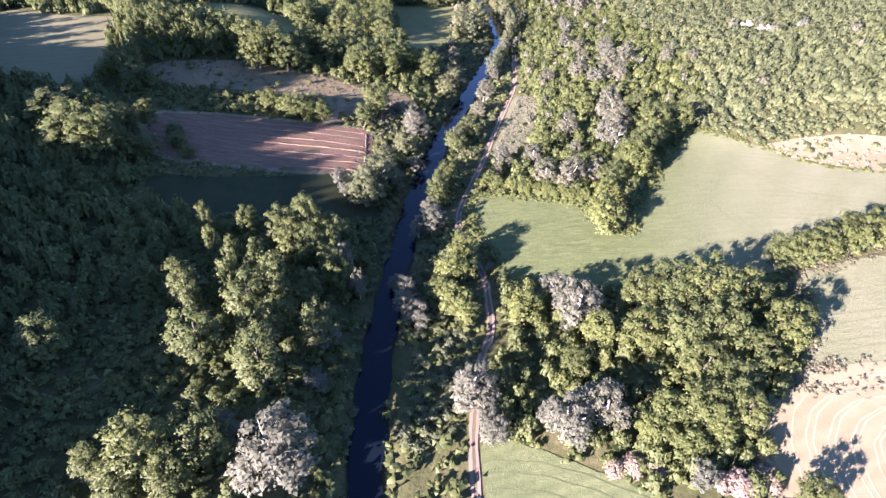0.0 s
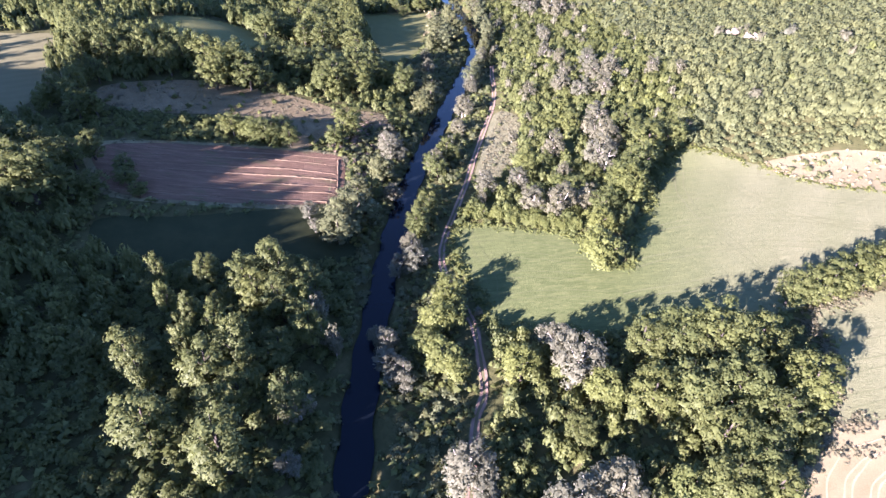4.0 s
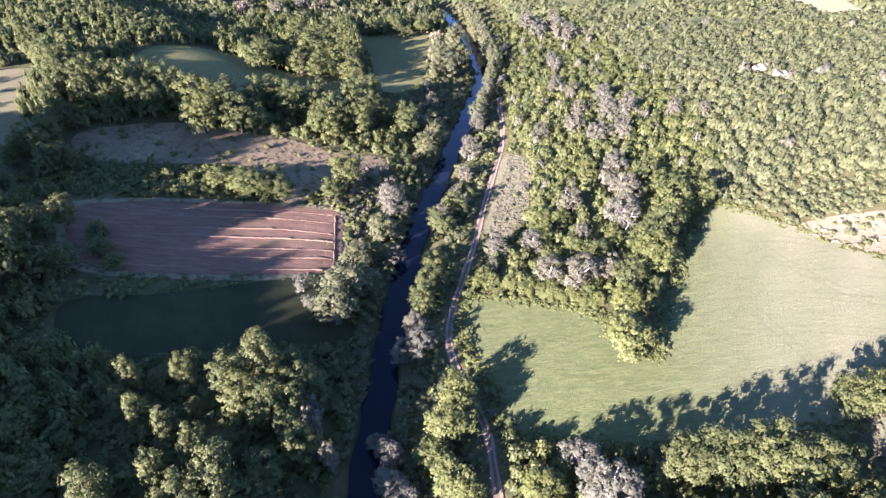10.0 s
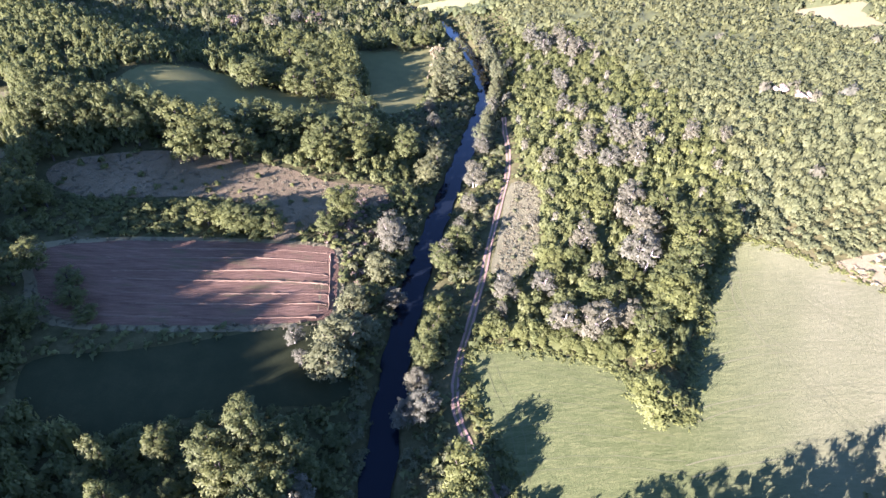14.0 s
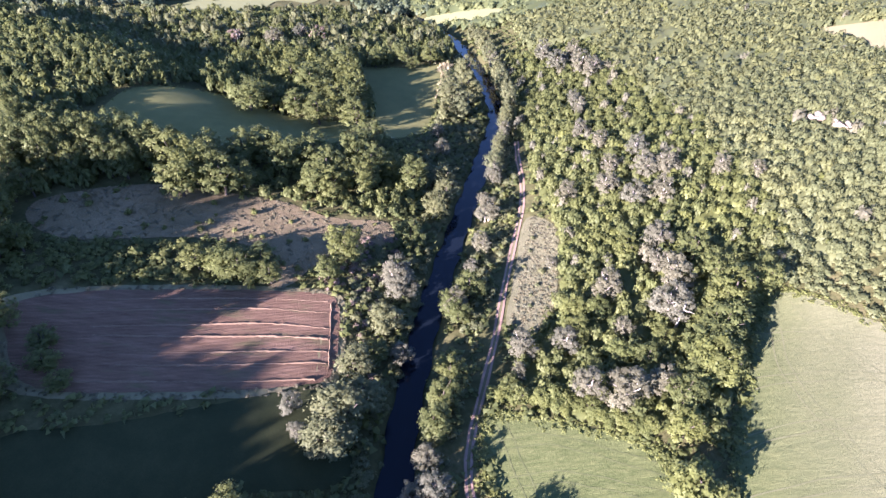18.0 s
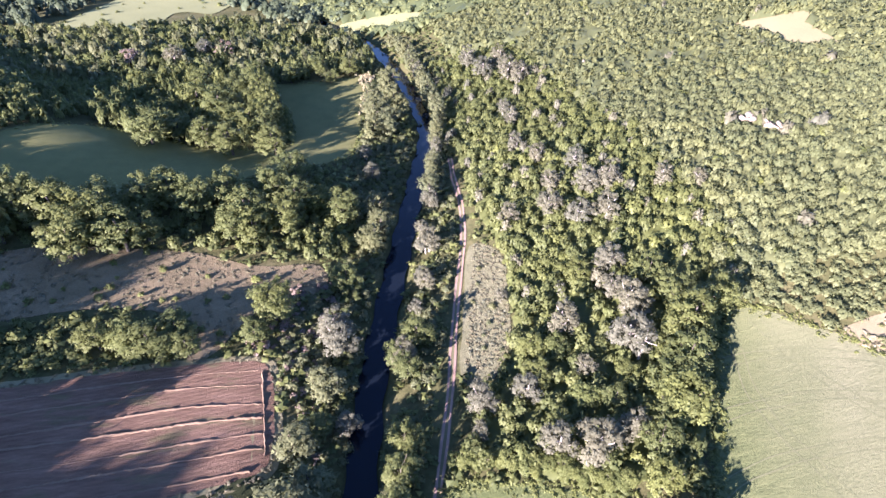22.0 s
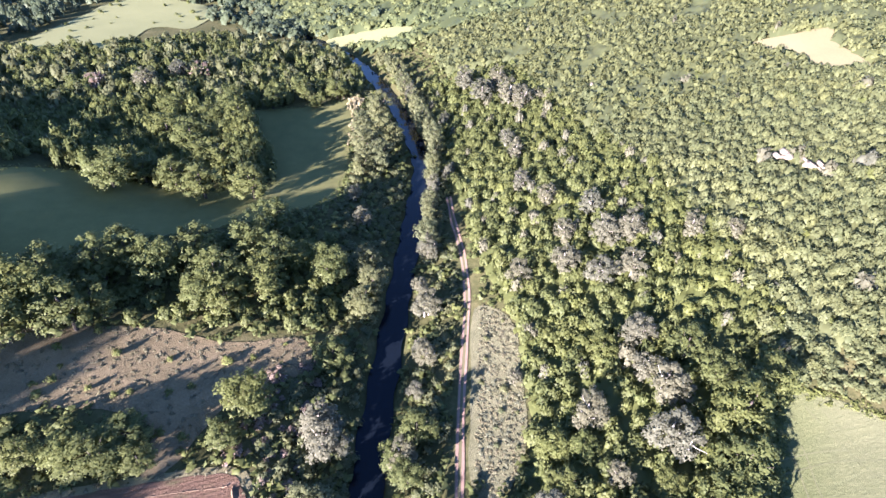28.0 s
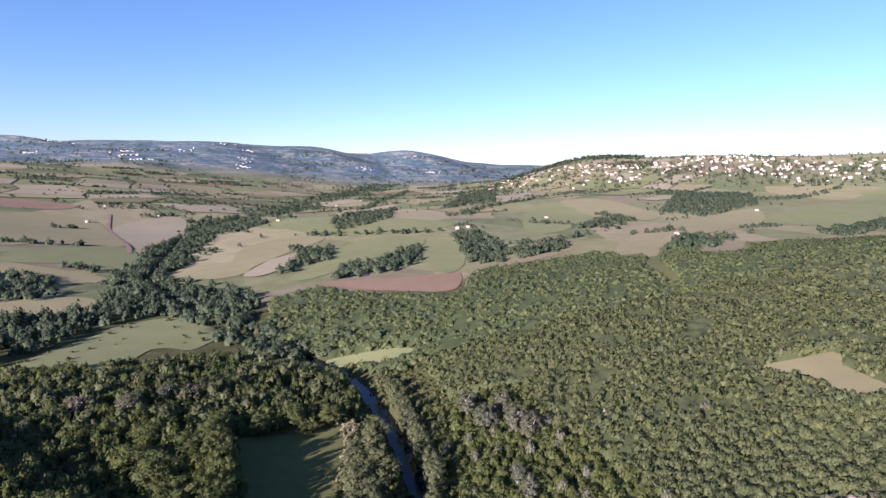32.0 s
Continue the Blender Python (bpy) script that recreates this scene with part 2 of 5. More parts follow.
PASTURE = ground_like("pasture", [(0.3, (0.108, 0.118, 0.050)), (0.7, (0.190, 0.190, 0.086))], 0.06, 2.0)
ROCK = ground_like("white_marl", [(0.3, (0.13, 0.105, 0.073)), (0.7, (0.24, 0.205, 0.155))], 0.6, 6.0, relief=0.8)

# the land: undergrowth near the river, a patchwork of fields far off, woods in painted blue haze on the last ridge
LAND, lt, lp = material("land")
under = ramp(lt, mix(lt, 0.4, noise_of(lt, 0.08, 5), noise_of(lt, 1.2, 5)), [(0.3, (0.032, 0.036, 0.014)), (0.52, (0.065, 0.064, 0.026)), (0.7, (0.115, 0.10, 0.048))])
vor = lt.nodes.new("ShaderNodeTexVoronoi")
vor.feature = "F1"
vor.inputs["Scale"].default_value = 0.0115
vor.inputs["Randomness"].default_value = 0.9
wob = lt.nodes.new("ShaderNodeVectorMath")
wob.operation = "ADD"
nz = lt.nodes.new("ShaderNodeTexNoise")
nz.inputs["Scale"].default_value = 0.006
sc = lt.nodes.new("ShaderNodeVectorMath")
sc.operation = "SCALE"
sc.inputs["Scale"].default_value = 60.0
link(lt, nz.outputs["Color"], sc.inputs[0])
link(lt, place(lt, 25, (1.0, 0.45, 0)), wob.inputs[0])
link(lt, sc.outputs[0], wob.inputs[1])
link(lt, wob.outputs[0], vor.inputs["Vector"])
sepv = lt.nodes.new("ShaderNodeSeparateColor")
link(lt, vor.outputs["Color"], sepv.inputs[0])
patch = ramp(lt, sepv.outputs[0], [(0.0, (0.070, 0.088, 0.036)), (0.2, (0.155, 0.150, 0.066)), (0.4, (0.215, 0.19, 0.095)), (0.55, (0.09, 0.112, 0.044)), (0.7, (0.25, 0.215, 0.118)), (0.84, (0.145, 0.115, 0.072)), (1.0, (0.12, 0.135, 0.055))])
patch = mix(lt, 0.22, patch, ramp(lt, noise_of(lt, 0.05, 6), [(0.3, (0.06, 0.07, 0.035)), (0.7, (0.3, 0.27, 0.18))]))
sep = lt.nodes.new("ShaderNodeSeparateXYZ")
link(lt, place(lt), sep.inputs[0])


def fade(t, value, a, b):
    n = t.nodes.new("ShaderNodeMapRange")
    n.interpolation_type = "SMOOTHSTEP"
    n.inputs["From Min"].default_value, n.inputs["From Max"].default_value = a, b
    link(t, value, n.inputs["Value"])
    return n.outputs[0]


length = lt.nodes.new("ShaderNodeVectorMath")
length.operation = "LENGTH"
link(lt, place(lt), length.inputs[0])
col = mix(lt, fade(lt, sep.outputs["Y"], 400, 440), under, patch)
# bluish ridge tones: distance haze painted into the colour, blended in from 2300 m
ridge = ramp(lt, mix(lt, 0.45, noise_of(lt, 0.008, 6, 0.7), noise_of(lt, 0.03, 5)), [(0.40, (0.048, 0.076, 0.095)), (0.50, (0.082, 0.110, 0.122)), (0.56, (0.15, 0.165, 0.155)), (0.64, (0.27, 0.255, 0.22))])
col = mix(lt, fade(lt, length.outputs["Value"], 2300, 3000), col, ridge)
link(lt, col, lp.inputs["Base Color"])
lp.inputs["Roughness"].default_value = 0.95
lp.inputs["Specular IOR Level"].default_value = 0.05
bump(lt, lp, noise_of(lt, 1.5, 5), 0.5, 0.3)

WATER, wt, wp = material("river_water")
wp.inputs["Base Color"].default_value = (0.004, 0.006, 0.009, 1)
wp.inputs["Roughness"].default_value = 0.06
wp.inputs["IOR"].default_value = 1.33
wp.inputs["Specular IOR Level"].default_value = 0.3
bump(wt, wp, noise_of(wt, 1.6, 4, 0.6, place(wt, 0, (1, 0.6, 1))), 0.10, 0.08)

PLASTER, pt, pp = material("house_plaster")
oi = pt.nodes.new("ShaderNodeObjectInfo")
link(pt, ramp(pt, oi.outputs["Random"], [(0.0, (0.56, 0.52, 0.46)), (0.5, (0.40, 0.33, 0.27)), (1.0, (0.48, 0.43, 0.37))]), pp.inputs["Base Color"])
pp.inputs["Roughness"].default_value = 0.9
TILE, pt, pp = material("clay_tiles")
link(pt, ramp(pt, noise_of(pt, 0.8, 5), [(0.3, (0.26, 0.13, 0.085)), (0.7, (0.42, 0.25, 0.17))]), pp.inputs["Base Color"])
pp.inputs["Roughness"].default_value = 0.85
PANE, pt, pp = material("window_dark")
pp.inputs["Base Color"].default_value = (0.03, 0.035, 0.04, 1)
pp.inputs["Roughness"].default_value = 0.1


# -- the lie of the land --
def smooth(a, b, v):
    u = np.clip((np.asarray(v, float) - a) / (b - a), 0, 1)
    return u * u * (3 - 2 * u)


RIVER_Y = [-400, 20, 37, 59, 79, 107, 129, 158, 173, 196, 210, 222, 243, 268, 291, 320, 400, 510, 850, 1500, 3080]
RIVER_X = [-60, -9, -10.5, -11, -9.2, -6, -1.8, 6.2, 10.6, 17, 21.5, 23, 22, 19.5, 14.5, 4, -60, -120, -168, 0, 370]


def river_x(y):
    y = np.asarray(y, float)
    return sum(np.interp(y + o, RIVER_Y, RIVER_X) for o in (-6, -2, 2, 6)) / 4


def floor_z(y):
    return -0.02 * (np.clip(y, -100, 320) - 110) - 0.004 * (np.clip(y, 320, 3000) - 320)


def land(x, y):
    """Height of the bare ground, with the river's bed cut into it."""
    x, y = np.asarray(x, float), np.asarray(y, float)
    d = x - river_x(y)
    r, l = np.maximum(d, 0), np.maximum(-d, 0)
    z = floor_z(y)
    hill = 0.1 * np.maximum(r - 8, 0) * (1 - smooth(150, 420, r) * 0.6)
    wood = (62 - 26 * smooth(290, 520, y)) * (1 - np.exp(-np.maximum(r - 6, 0) / (235 + 420 * smooth(290, 520, y))))
    z = z + hill + (wood - hill) * smooth(112, 168, y + 0.18 * (x - 60))
    k = 1 - 0.75 * smooth(170, 230, y - 0.8 * np.maximum(l - 62, 0))
    steep = 2.4 * smooth(3, 18, l) + 0.115 * np.maximum(l - 6, 0) + 0.0009 * l * l
    near = steep - 4 * np.logaddexp(0, (steep - (15 + 0.03 * l)) / 4)
    z = z + k * near * (1 - smooth(300, 420, y)) + 0.095 * np.minimum(l, 1000) * smooth(300, 600, y)
    z = z + (13 + 4.5 * (1 - smooth(14, 30, y)) + 6 * smooth(14, 30, y) * (1 - smooth(38, 68, y))) * smooth(76, 106, l - 0.55 * np.maximum(y - 60, 0)) * (1 - smooth(88, 126, y))
    z = z + (10 * smooth(112, 134, l) + 8 * smooth(120, 140, l)) * smooth(62, 75, y) * (1 - smooth(92, 118, y))
    far = np.hypot(x, y - 99)
    turn = np.arctan2(x, y - 99)
    z = z + 92 * smooth(0.24, 0.5, turn) * np.exp(-((far - 1950) / 540) ** 2)
    crest = np.minimum(180 + 65 * turn, 190) + 5 * np.sin(turn * 17) + 4 * np.sin(turn * 41 + 1)
    crest = crest + 12 * np.sin(turn * 31 + far / 260) + 16 * np.sin(x / 170 + 2 * np.sin(y / 300)) * np.sin(y / 210 + x / 500)
    z = z + np.clip(crest, 120, 400) * (1 - 0.6 * smooth(0.14, 0.34, turn)) * smooth(2300, 4300, far)
    z = z + 5 * np.sin(x / 90 + 1.3) * np.sin(y / 110) * smooth(450, 800, far)
    return z - 1.7 * np.exp(-(d / 3.6) ** 4)

# -- meshes --
rng = np.random.default_rng(7)


def mesh_of(name, verts, faces, normals=None, mats=(), tint=None, flat=True):
    """A mesh from arrays; faces all have the same number of corners; foliage brings its own rounded normals."""
    if normals is not None and not isinstance(normals, np.ndarray):
        normals, mats = None, normals
    verts, faces = np.asarray(verts, np.float32), np.asarray(faces, np.int32)
    me = bpy.data.meshes.new(name)
    me.vertices.add(len(verts))
    me.vertices.foreach_set("co", verts.ravel())
    k = faces.shape[1]
    me.loops.add(faces.size)
    me.loops.foreach_set("vertex_index", faces.ravel())
    me.polygons.add(len(faces))
    me.polygons.foreach_set("loop_start", np.arange(0, faces.size, k, dtype=np.int32))
    if not flat or normals is not None:
        me.polygons.foreach_set("use_smooth", np.ones(len(faces), bool))
    for m in mats:
        me.materials.append(m)
    if tint is not None:
        at = me.attributes.new("tint", "FLOAT", "POINT")
        at.data.foreach_set("value", np.asarray(tint, np.float32))
    if normals is not None:
        at = me.attributes.new("custom_normal", "FLOAT_VECTOR", "POINT")
        at.data.foreach_set("vector", np.asarray(normals, np.float32).ravel())
    me.update(calc_edges=True)
    return me


def part(name, me, parent, label=""):
    ob = new(name, me)
    ob.parent = parent
    return tagged(ob, label) if label else ob


def thing(name, at, label, category, group="", kind=""):
    ob = new(name)
    ob.location = at
    ob.empty_display_size = 0.5
    return tagged(ob, label, category, group, kind)


PHI = (1 + 5 ** 0.5) / 2
ICO_V = np.array([(-1, PHI, 0), (1, PHI, 0), (-1, -PHI, 0), (1, -PHI, 0), (0, -1, PHI), (0, 1, PHI), (0, -1, -PHI), (0, 1, -PHI), (PHI, 0, -1), (PHI, 0, 1), (-PHI, 0, -1), (-PHI, 0, 1)]) / math.hypot(1, PHI)


def hull_faces(v):
    """Faces of a small convex body, found from its corners."""
    out = []
    n = len(v)
    for i in range(n):
        for j in range(i + 1, n):
            for k in range(j + 1, n):
                nr = np.cross(v[j] - v[i], v[k] - v[i])
                s = (v - v[i]) @ nr
                if np.all(s < 1e-6):
                    out.append((i, j, k))
                elif np.all(s > -1e-6):
                    out.append((i, k, j))
    return np.array(out)


ICO_F = hull_faces(ICO_V)


def unit(n):
    v = rng.normal(size=(n, 3))
    return v / np.linalg.norm(v, axis=1, keepdims=True)


OCT_V = np.array([(1, 0, 0), (-1, 0, 0), (0, 1, 0), (0, -1, 0), (0, 0, 1), (0, 0, -1)], float)
OCT_F = np.array([(0, 2, 4), (2, 1, 4), (1, 3, 4), (3, 0, 4), (2, 0, 5), (1, 2, 5), (3, 1, 5), (0, 3, 5)])


def along(v):
    return v / np.maximum(np.linalg.norm(v, axis=-1, keepdims=True), 1e-6)


def lobe(centre, r, cards, size, core=0.66, ball=None):
    """One bough's foliage: a ragged core and leaf sprays round it."""
    bv, bf = ball or (ICO_V, ICO_F)
    cv = bv * r * core * rng.uniform(0.7, 1.12, (len(bv), 1)) + centre
    d = unit(cards)
    d[:, 2] = np.where(d[:, 2] < -0.35, -d[:, 2], d[:, 2])
    at = centre + d * r * (0.5 + 0.8 * rng.uniform(0, 1, (cards, 1)) ** 0.8) * np.array((1, 1, 0.88))
    nrm = along(d + 0.7 * unit(cards) + np.array((0, 0, 0.35)))
    u = along(np.cross(nrm, unit(cards)))
    w = np.cross(nrm, u)
    s = size * rng.uniform(0.5, 1.4, (cards, 1))
    wide = rng.uniform(0.6, 1.1, (cards, 1))
    qv = np.stack([at + u * s * 1.2, at - u * s * 0.6 + w * s * wide, at - u * s * 0.6 - w * s * wide], 1).reshape(-1, 3)
    qf = np.arange(cards * 3).reshape(-1, 3) + len(bv)
    n = np.concatenate([bv, np.repeat(along(d + 0.45 * nrm + 1.05 * unit(cards)), 3, 0)])
    return np.concatenate([cv, qv]), np.concatenate([bf, qf]), n


def rounded(shape, middle, share=0.4):
    """Foliage whose normals lean away from the middle of the whole crown."""
    v, f, n = shape
    out = along(v - middle)
    return v, f, along(n * 0.5 + out * share + np.array((0, 0, 0.6)))


def joined(pieces):
    n, vs, fs, ns = 0, [], [], []
    for p in pieces:
        vs.append(p[0])
        fs.append(p[1] + n)
        ns.extend(p[2:])
        n += len(p[0])
    out = np.concatenate(vs), np.concatenate(fs)
    return out + (np.concatenate(ns),) if ns else out


def crown(radius, low, high, lobes, lobe_r, cards, size, lean=0.0):
    """A crown of several heads, each an uneven egg of boughs, with gaps and a broken top."""
    out = []
    heads = [(rng.uniform(-.12, .12) * radius, rng.uniform(-.12, .12) * radius, 0.66, 1.0)]
    n = int(rng.integers(3, 6))
    for i in range(n):
        a, d = i * 6.283 / n + rng.uniform(-.5, .5), rng.uniform(0.42, 0.6) * radius
        heads.append((math.cos(a) * d, math.sin(a) * d, rng.uniform(0.4, 0.54), rng.uniform(0.62, 0.95)))
    total = sum(h[2] for h in heads)
    for hx, hy, wide, top in heads:
        count = max(5, round(lobes * wide / total))
        rad, up1, up0 = radius * wide, low + (high - low) * top, low + (high - low) * rng.uniform(0, 0.06)
        mid, half = (up0 + up1) / 2, (up1 - up0) / 2
        for i in range(count):
            up = (1 - 2 * (i + 0.5) / count) * 0.95 + rng.uniform(-.1, .1)
            turn = i * 2.39996 + rng.uniform(-0.6, 0.6)
            ring = math.sqrt(max(0.05, 1 - up * up)) * rng.uniform(0.6, 1.1)
            r = lobe_r * rng.uniform(0.6, 1.3)
            c = np.array((hx + math.cos(turn) * ring * (rad - lobe_r * 0.4) + lean * up, hy + math.sin(turn) * ring * (rad - lobe_r * 0.4), mid + up * (half - lobe_r * 0.5)))
            out.append(lobe(c, r, cards, size, 0.64, (OCT_V, OCT_F)))
    return rounded(joined(out), np.array((0, 0, low + (high - low) * 0.3)))


def limb(a, b, r0, r1, sides=6, bend=0.0):
    """A tapered, slightly crooked stem from a to b."""
    a, b = np.array(a, float), np.array(b, float)
    d = b - a
    n = d / np.linalg.norm(d)
    u = np.cross(n, (0.31, 0.9, 0.2))
    u /= np.linalg.norm(u)
    w = np.cross(n, u)
    rings = []
    for k in range(4):
        f = k / 3
        c = a + d * f + (u * math.sin(f * 3.1) + w * math.sin(f * 5)) * bend
        r = r0 + (r1 - r0) * f
        rings.append([c + (u * math.cos(2 * math.pi * s / sides) + w * math.sin(2 * math.pi * s / sides)) * r for s in range(sides)])
    v = np.array(rings).reshape(-1, 3)
    f = []
    for k in range(3):
        for s in range(sides):
            p, q = k * sides + s, k * sides + (s + 1) % sides
            f += [(p, q, q + sides), (p, q + sides, p + sides)]
    return v, np.array(f)


def stem(height, radius, spread, limbs=5, r=0.22, bend=0.15):
    out = [limb((0, 0, -0.5), (rng.uniform(-.3, .3), rng.uniform(-.3, .3), height * 0.72), r * 1.3, r * 0.45, 7, bend)]
    for i in range(limbs):
        t = i * 2.4 + rng.uniform(-.4, .4)
        z = height * rng.uniform(0.25, 0.5)
        e = radius * spread * rng.uniform(0.6, 0.9)
        out.append(limb((0, 0, z), (math.cos(t) * e, math.sin(t) * e, z + height * rng.uniform(0.2, 0.36)), r * 0.6, r * 0.15, 5, bend))
    return joined(out)


# kind: leaf material, name, label, category, radius, height, share of height where the crown starts, boughs, bough size, sprays, spray size, bark
KINDS = {
    "g": (GREEN, "broadleaf_tree", "round dark-green broadleaf tree with an uneven crown", "tree", 3.4, 8.2, 0.14, 62, 0.74, 52, 0.154, BARK),
    "d": (GREEN, "oak_tree", "dark-green oak of the shaded riverside wood", "tree", 3.0, 8.2, 0.14, 58, 0.70, 49, 0.154, BARK),
    "s": (SILVER, "white_poplar", "silver-grey poplar with pale branches beside the river", "tree", 3.0, 7.6, 0.14, 60, 0.62, 49, 0.141, PALE_BARK),
    "m": (WILLOW, "willow_tree", "grey-green willow on the river bank", "tree", 2.8, 7.2, 0.10, 56, 0.64, 49, 0.150, BARK),
    "y": (YELLOW, "maple_tree", "yellow-green bushy tree at the edge of a field", "tree", 3.0, 6.2, 0.06, 56, 0.7, 49, 0.158, BARK),
    "p": (PINK, "bramble_bush", "dry pinkish-brown bramble bush at the edge of a field", "bush", 1.6, 2.3, 0.05, 16, 0.52, 65, 0.150, BARK),
    "r": (RUSTY, "withered_tree", "withered reddish-brown tree standing among green ones", "tree", 2.8, 8.0, 0.2, 28, 0.62, 52, 0.176, PALE_BARK),
}
TEMPLATES = {}
for key, (leaf, name, label, category, R, HT, low, lobes, lr, cards, size, bark) in KINDS.items():
    TEMPLATES[key] = []
    for i in range(4 if key in "gsd" else 2):
        me_c = mesh_of(name + "_crown", *crown(R, HT * low, HT, lobes, lr, cards, size, rng.uniform(-.5, .5)), [leaf])
        me_t = mesh_of(name + "_trunk", *stem(HT, R, 0.75), [bark], flat=False)
        TEMPLATES[key].append((me_c, me_t))

ROCKS = ((91.4, 170.4, 1.5), (92.8, 166, 1.3), (94.2, 163.6, 1.0), (75, 228, 0.8))
PLANTED = [(x, y, 2.2 * s) for x, y, s in ROCKS]


def plant(key, x, y, radius, height, group):
    leaf, name, label, category, R, HT = KINDS[key][:6]
    me_c, me_t = TEMPLATES[key][len(PLANTED) % len(TEMPLATES[key])]
    ob = thing(name, (x, y, float(land(x, y))), label, category, group)
    s = radius / R * 1.08
    ob.matrix_basis = Matrix.LocRotScale((x, y, float(land(x, y)) - 0.1), Euler((0, 0, rng.uniform(0, 6.28))), (s, s, height / HT))
    part("crown", me_c, ob)
    part("trunk", me_t, ob)
    PLANTED.append((x, y, radius))
    return ob


# -- outlines on the plan --
def curve_through(pts, n=6, closed=True):
    p = np.array(pts, float)
    out = []
    m = len(p)
    for i in range(m if closed else m - 1):
        if closed:
            a, b, c, d = p[(i - 1) % m], p[i], p[(i + 1) % m], p[(i + 2) % m]
        else:
            a, b, c, d = p[max(i - 1, 0)], p[i], p[i + 1], p[min(i + 2, m - 1)]
        for k in range(n):
            t = k / n
            out.append(0.5 * ((2 * b) + (c - a) * t + (2 * a - 5 * b + 4 * c - d) * t * t + (3 * b - a - 3 * c + d) * t ** 3))
    if not closed:
        out.append(p[-1])
    return np.array(out)


def inside(px, py, poly):
    px, py = np.asarray(px), np.asarray(py)
    hit = np.zeros(px.shape, bool)
    q = np.roll(poly, -1, 0)
    for (x0, y0), (x1, y1) in zip(poly, q):
        if y0 == y1:
            continue
        c = ((y0 > py) != (y1 > py)) & (px < (x1 - x0) * (py - y0) / (y1 - y0) + x0)
        hit ^= c
    return hit


def drape(name, outline, mat, lift, step, label, wave=0.12):
    """A field laid over the land: its outline filled and cut so that it follows the ground."""
    poly = curve_through(outline)
    bm = bmesh.new()
    vs = [bm.verts.new((x + wave * math.sin(i * 1.7), y + wave * math.sin(i * 2.3 + 1), 0)) for i, (x, y) in enumerate(poly)]
    bm.faces.new(vs)
    lo, hi = poly.min(0), poly.max(0)
    for axis in (0, 1):
        c = lo[axis] + step
        while c < hi[axis]:
            co, no = [0, 0, 0], [0, 0, 0]
            co[axis], no[axis] = c, 1
            bmesh.ops.bisect_plane(bm, geom=bm.verts[:] + bm.edges[:] + bm.faces[:], plane_co=co, plane_no=no)
            c += step
    bmesh.ops.triangulate(bm, faces=bm.faces[:])
    bm.normal_update()
    if sum(f.normal.z for f in bm.faces) < 0:
        bmesh.ops.reverse_faces(bm, faces=bm.faces[:])
    for v in bm.verts:
        v.co.z = float(land(v.co.x, v.co.y)) + lift
    me = bpy.data.meshes.new(name)
    bm.to_mesh(me)
    bm.free()
    me.materials.append(mat)
    for p in me.polygons:
        p.use_smooth = True
    ob = tagged(new(name, me), label, "field", kind="structure")
    return ob, poly


# -- the ground: one sheet to the horizon --
def spaced(lo, hi, fine, mid0, mid1, end0, end1, grow=1.12):
    """Steps of a grid: fine in the middle, at most 14 m to mid, at most 70 m to the end."""
    v = list(np.arange(lo, hi + fine, fine))
    s = fine
    while v[-1] < end1:
        s = min(s * grow, 14 if v[-1] < mid1 else 70)
        v.append(v[-1] + s)
    s = fine
    while v[0] > end0:
        s = min(s * grow, 14 if v[0] > mid0 else 70)
        v.insert(0, v[0] - s)
    return np.array(v)


gx, gy = spaced(-110, 160, 1.4, -620, 900, -4500, 4500), spaced(10, 330, 1.4, -40, 1300, -1500, 4600)
GX, GY = np.meshgrid(gx, gy)
GZ = land(GX, GY)
gi = np.arange(len(gx) * len(gy)).reshape(len(gy), len(gx))
quads = np.stack([gi[:-1, :-1], gi[:-1, 1:], gi[1:, 1:], gi[1:, :-1]], -1).reshape(-1, 4)
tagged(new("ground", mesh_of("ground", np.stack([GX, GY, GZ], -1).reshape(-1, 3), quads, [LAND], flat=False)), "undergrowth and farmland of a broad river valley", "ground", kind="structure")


def ribbon(name, line, widths, heights, mat, label, category, lift):
    """A strip along a line: its cross-section is given by offsets and heights above the land."""
    line = np.array(line)
    t = np.gradient(line, axis=0)
    t /= np.linalg.norm(t, axis=1, keepdims=True)
    side = np.stack([t[:, 1], -t[:, 0]], 1)
    rows = []
    for o, h in zip(widths, heights):
        p = line + side * (o * (1 + 0.12 * np.sin(np.arange(len(line)) * 0.9 + o)))[:, None]
        z = (land(p[:, 0], p[:, 1]) if lift is not None else floor_z(p[:, 1]) - 0.95) + h + (lift or 0)
        rows.append(np.column_stack([p, z]))
    v = np.stack(rows, 1)
    k = len(widths)
    i = np.arange(len(line) * k).reshape(len(line), k)
    f = np.stack([i[:-1, :-1], i[:-1, 1:], i[1:, 1:], i[1:, :-1]], -1).reshape(-1, 4)
    return mesh_of(name, v.reshape(-1, 3), f, [mat], flat=False)


ry = np.arange(-60, 420, 1.5)
tagged(new("water", ribbon("water", np.column_stack([river_x(ry), ry]), (-2.45, 0, 2.45), (0, 0, 0), WATER, "", "", None)), "narrow dark-blue river between wooded banks", "river", kind="structure")
TRACK = curve_through([(5.5, -10), (4.5, 20), (4.2, 38), (4.6, 46), (6.3, 57), (8, 62), (8, 72), (7.4, 77), (4.6, 86), (3.3, 92), (3.6, 98), (5.2, 104.5), (9.7, 119), (15, 139), (20.8, 159), (23.3, 173), (24.3, 186), (25.6, 197)], 8, False)
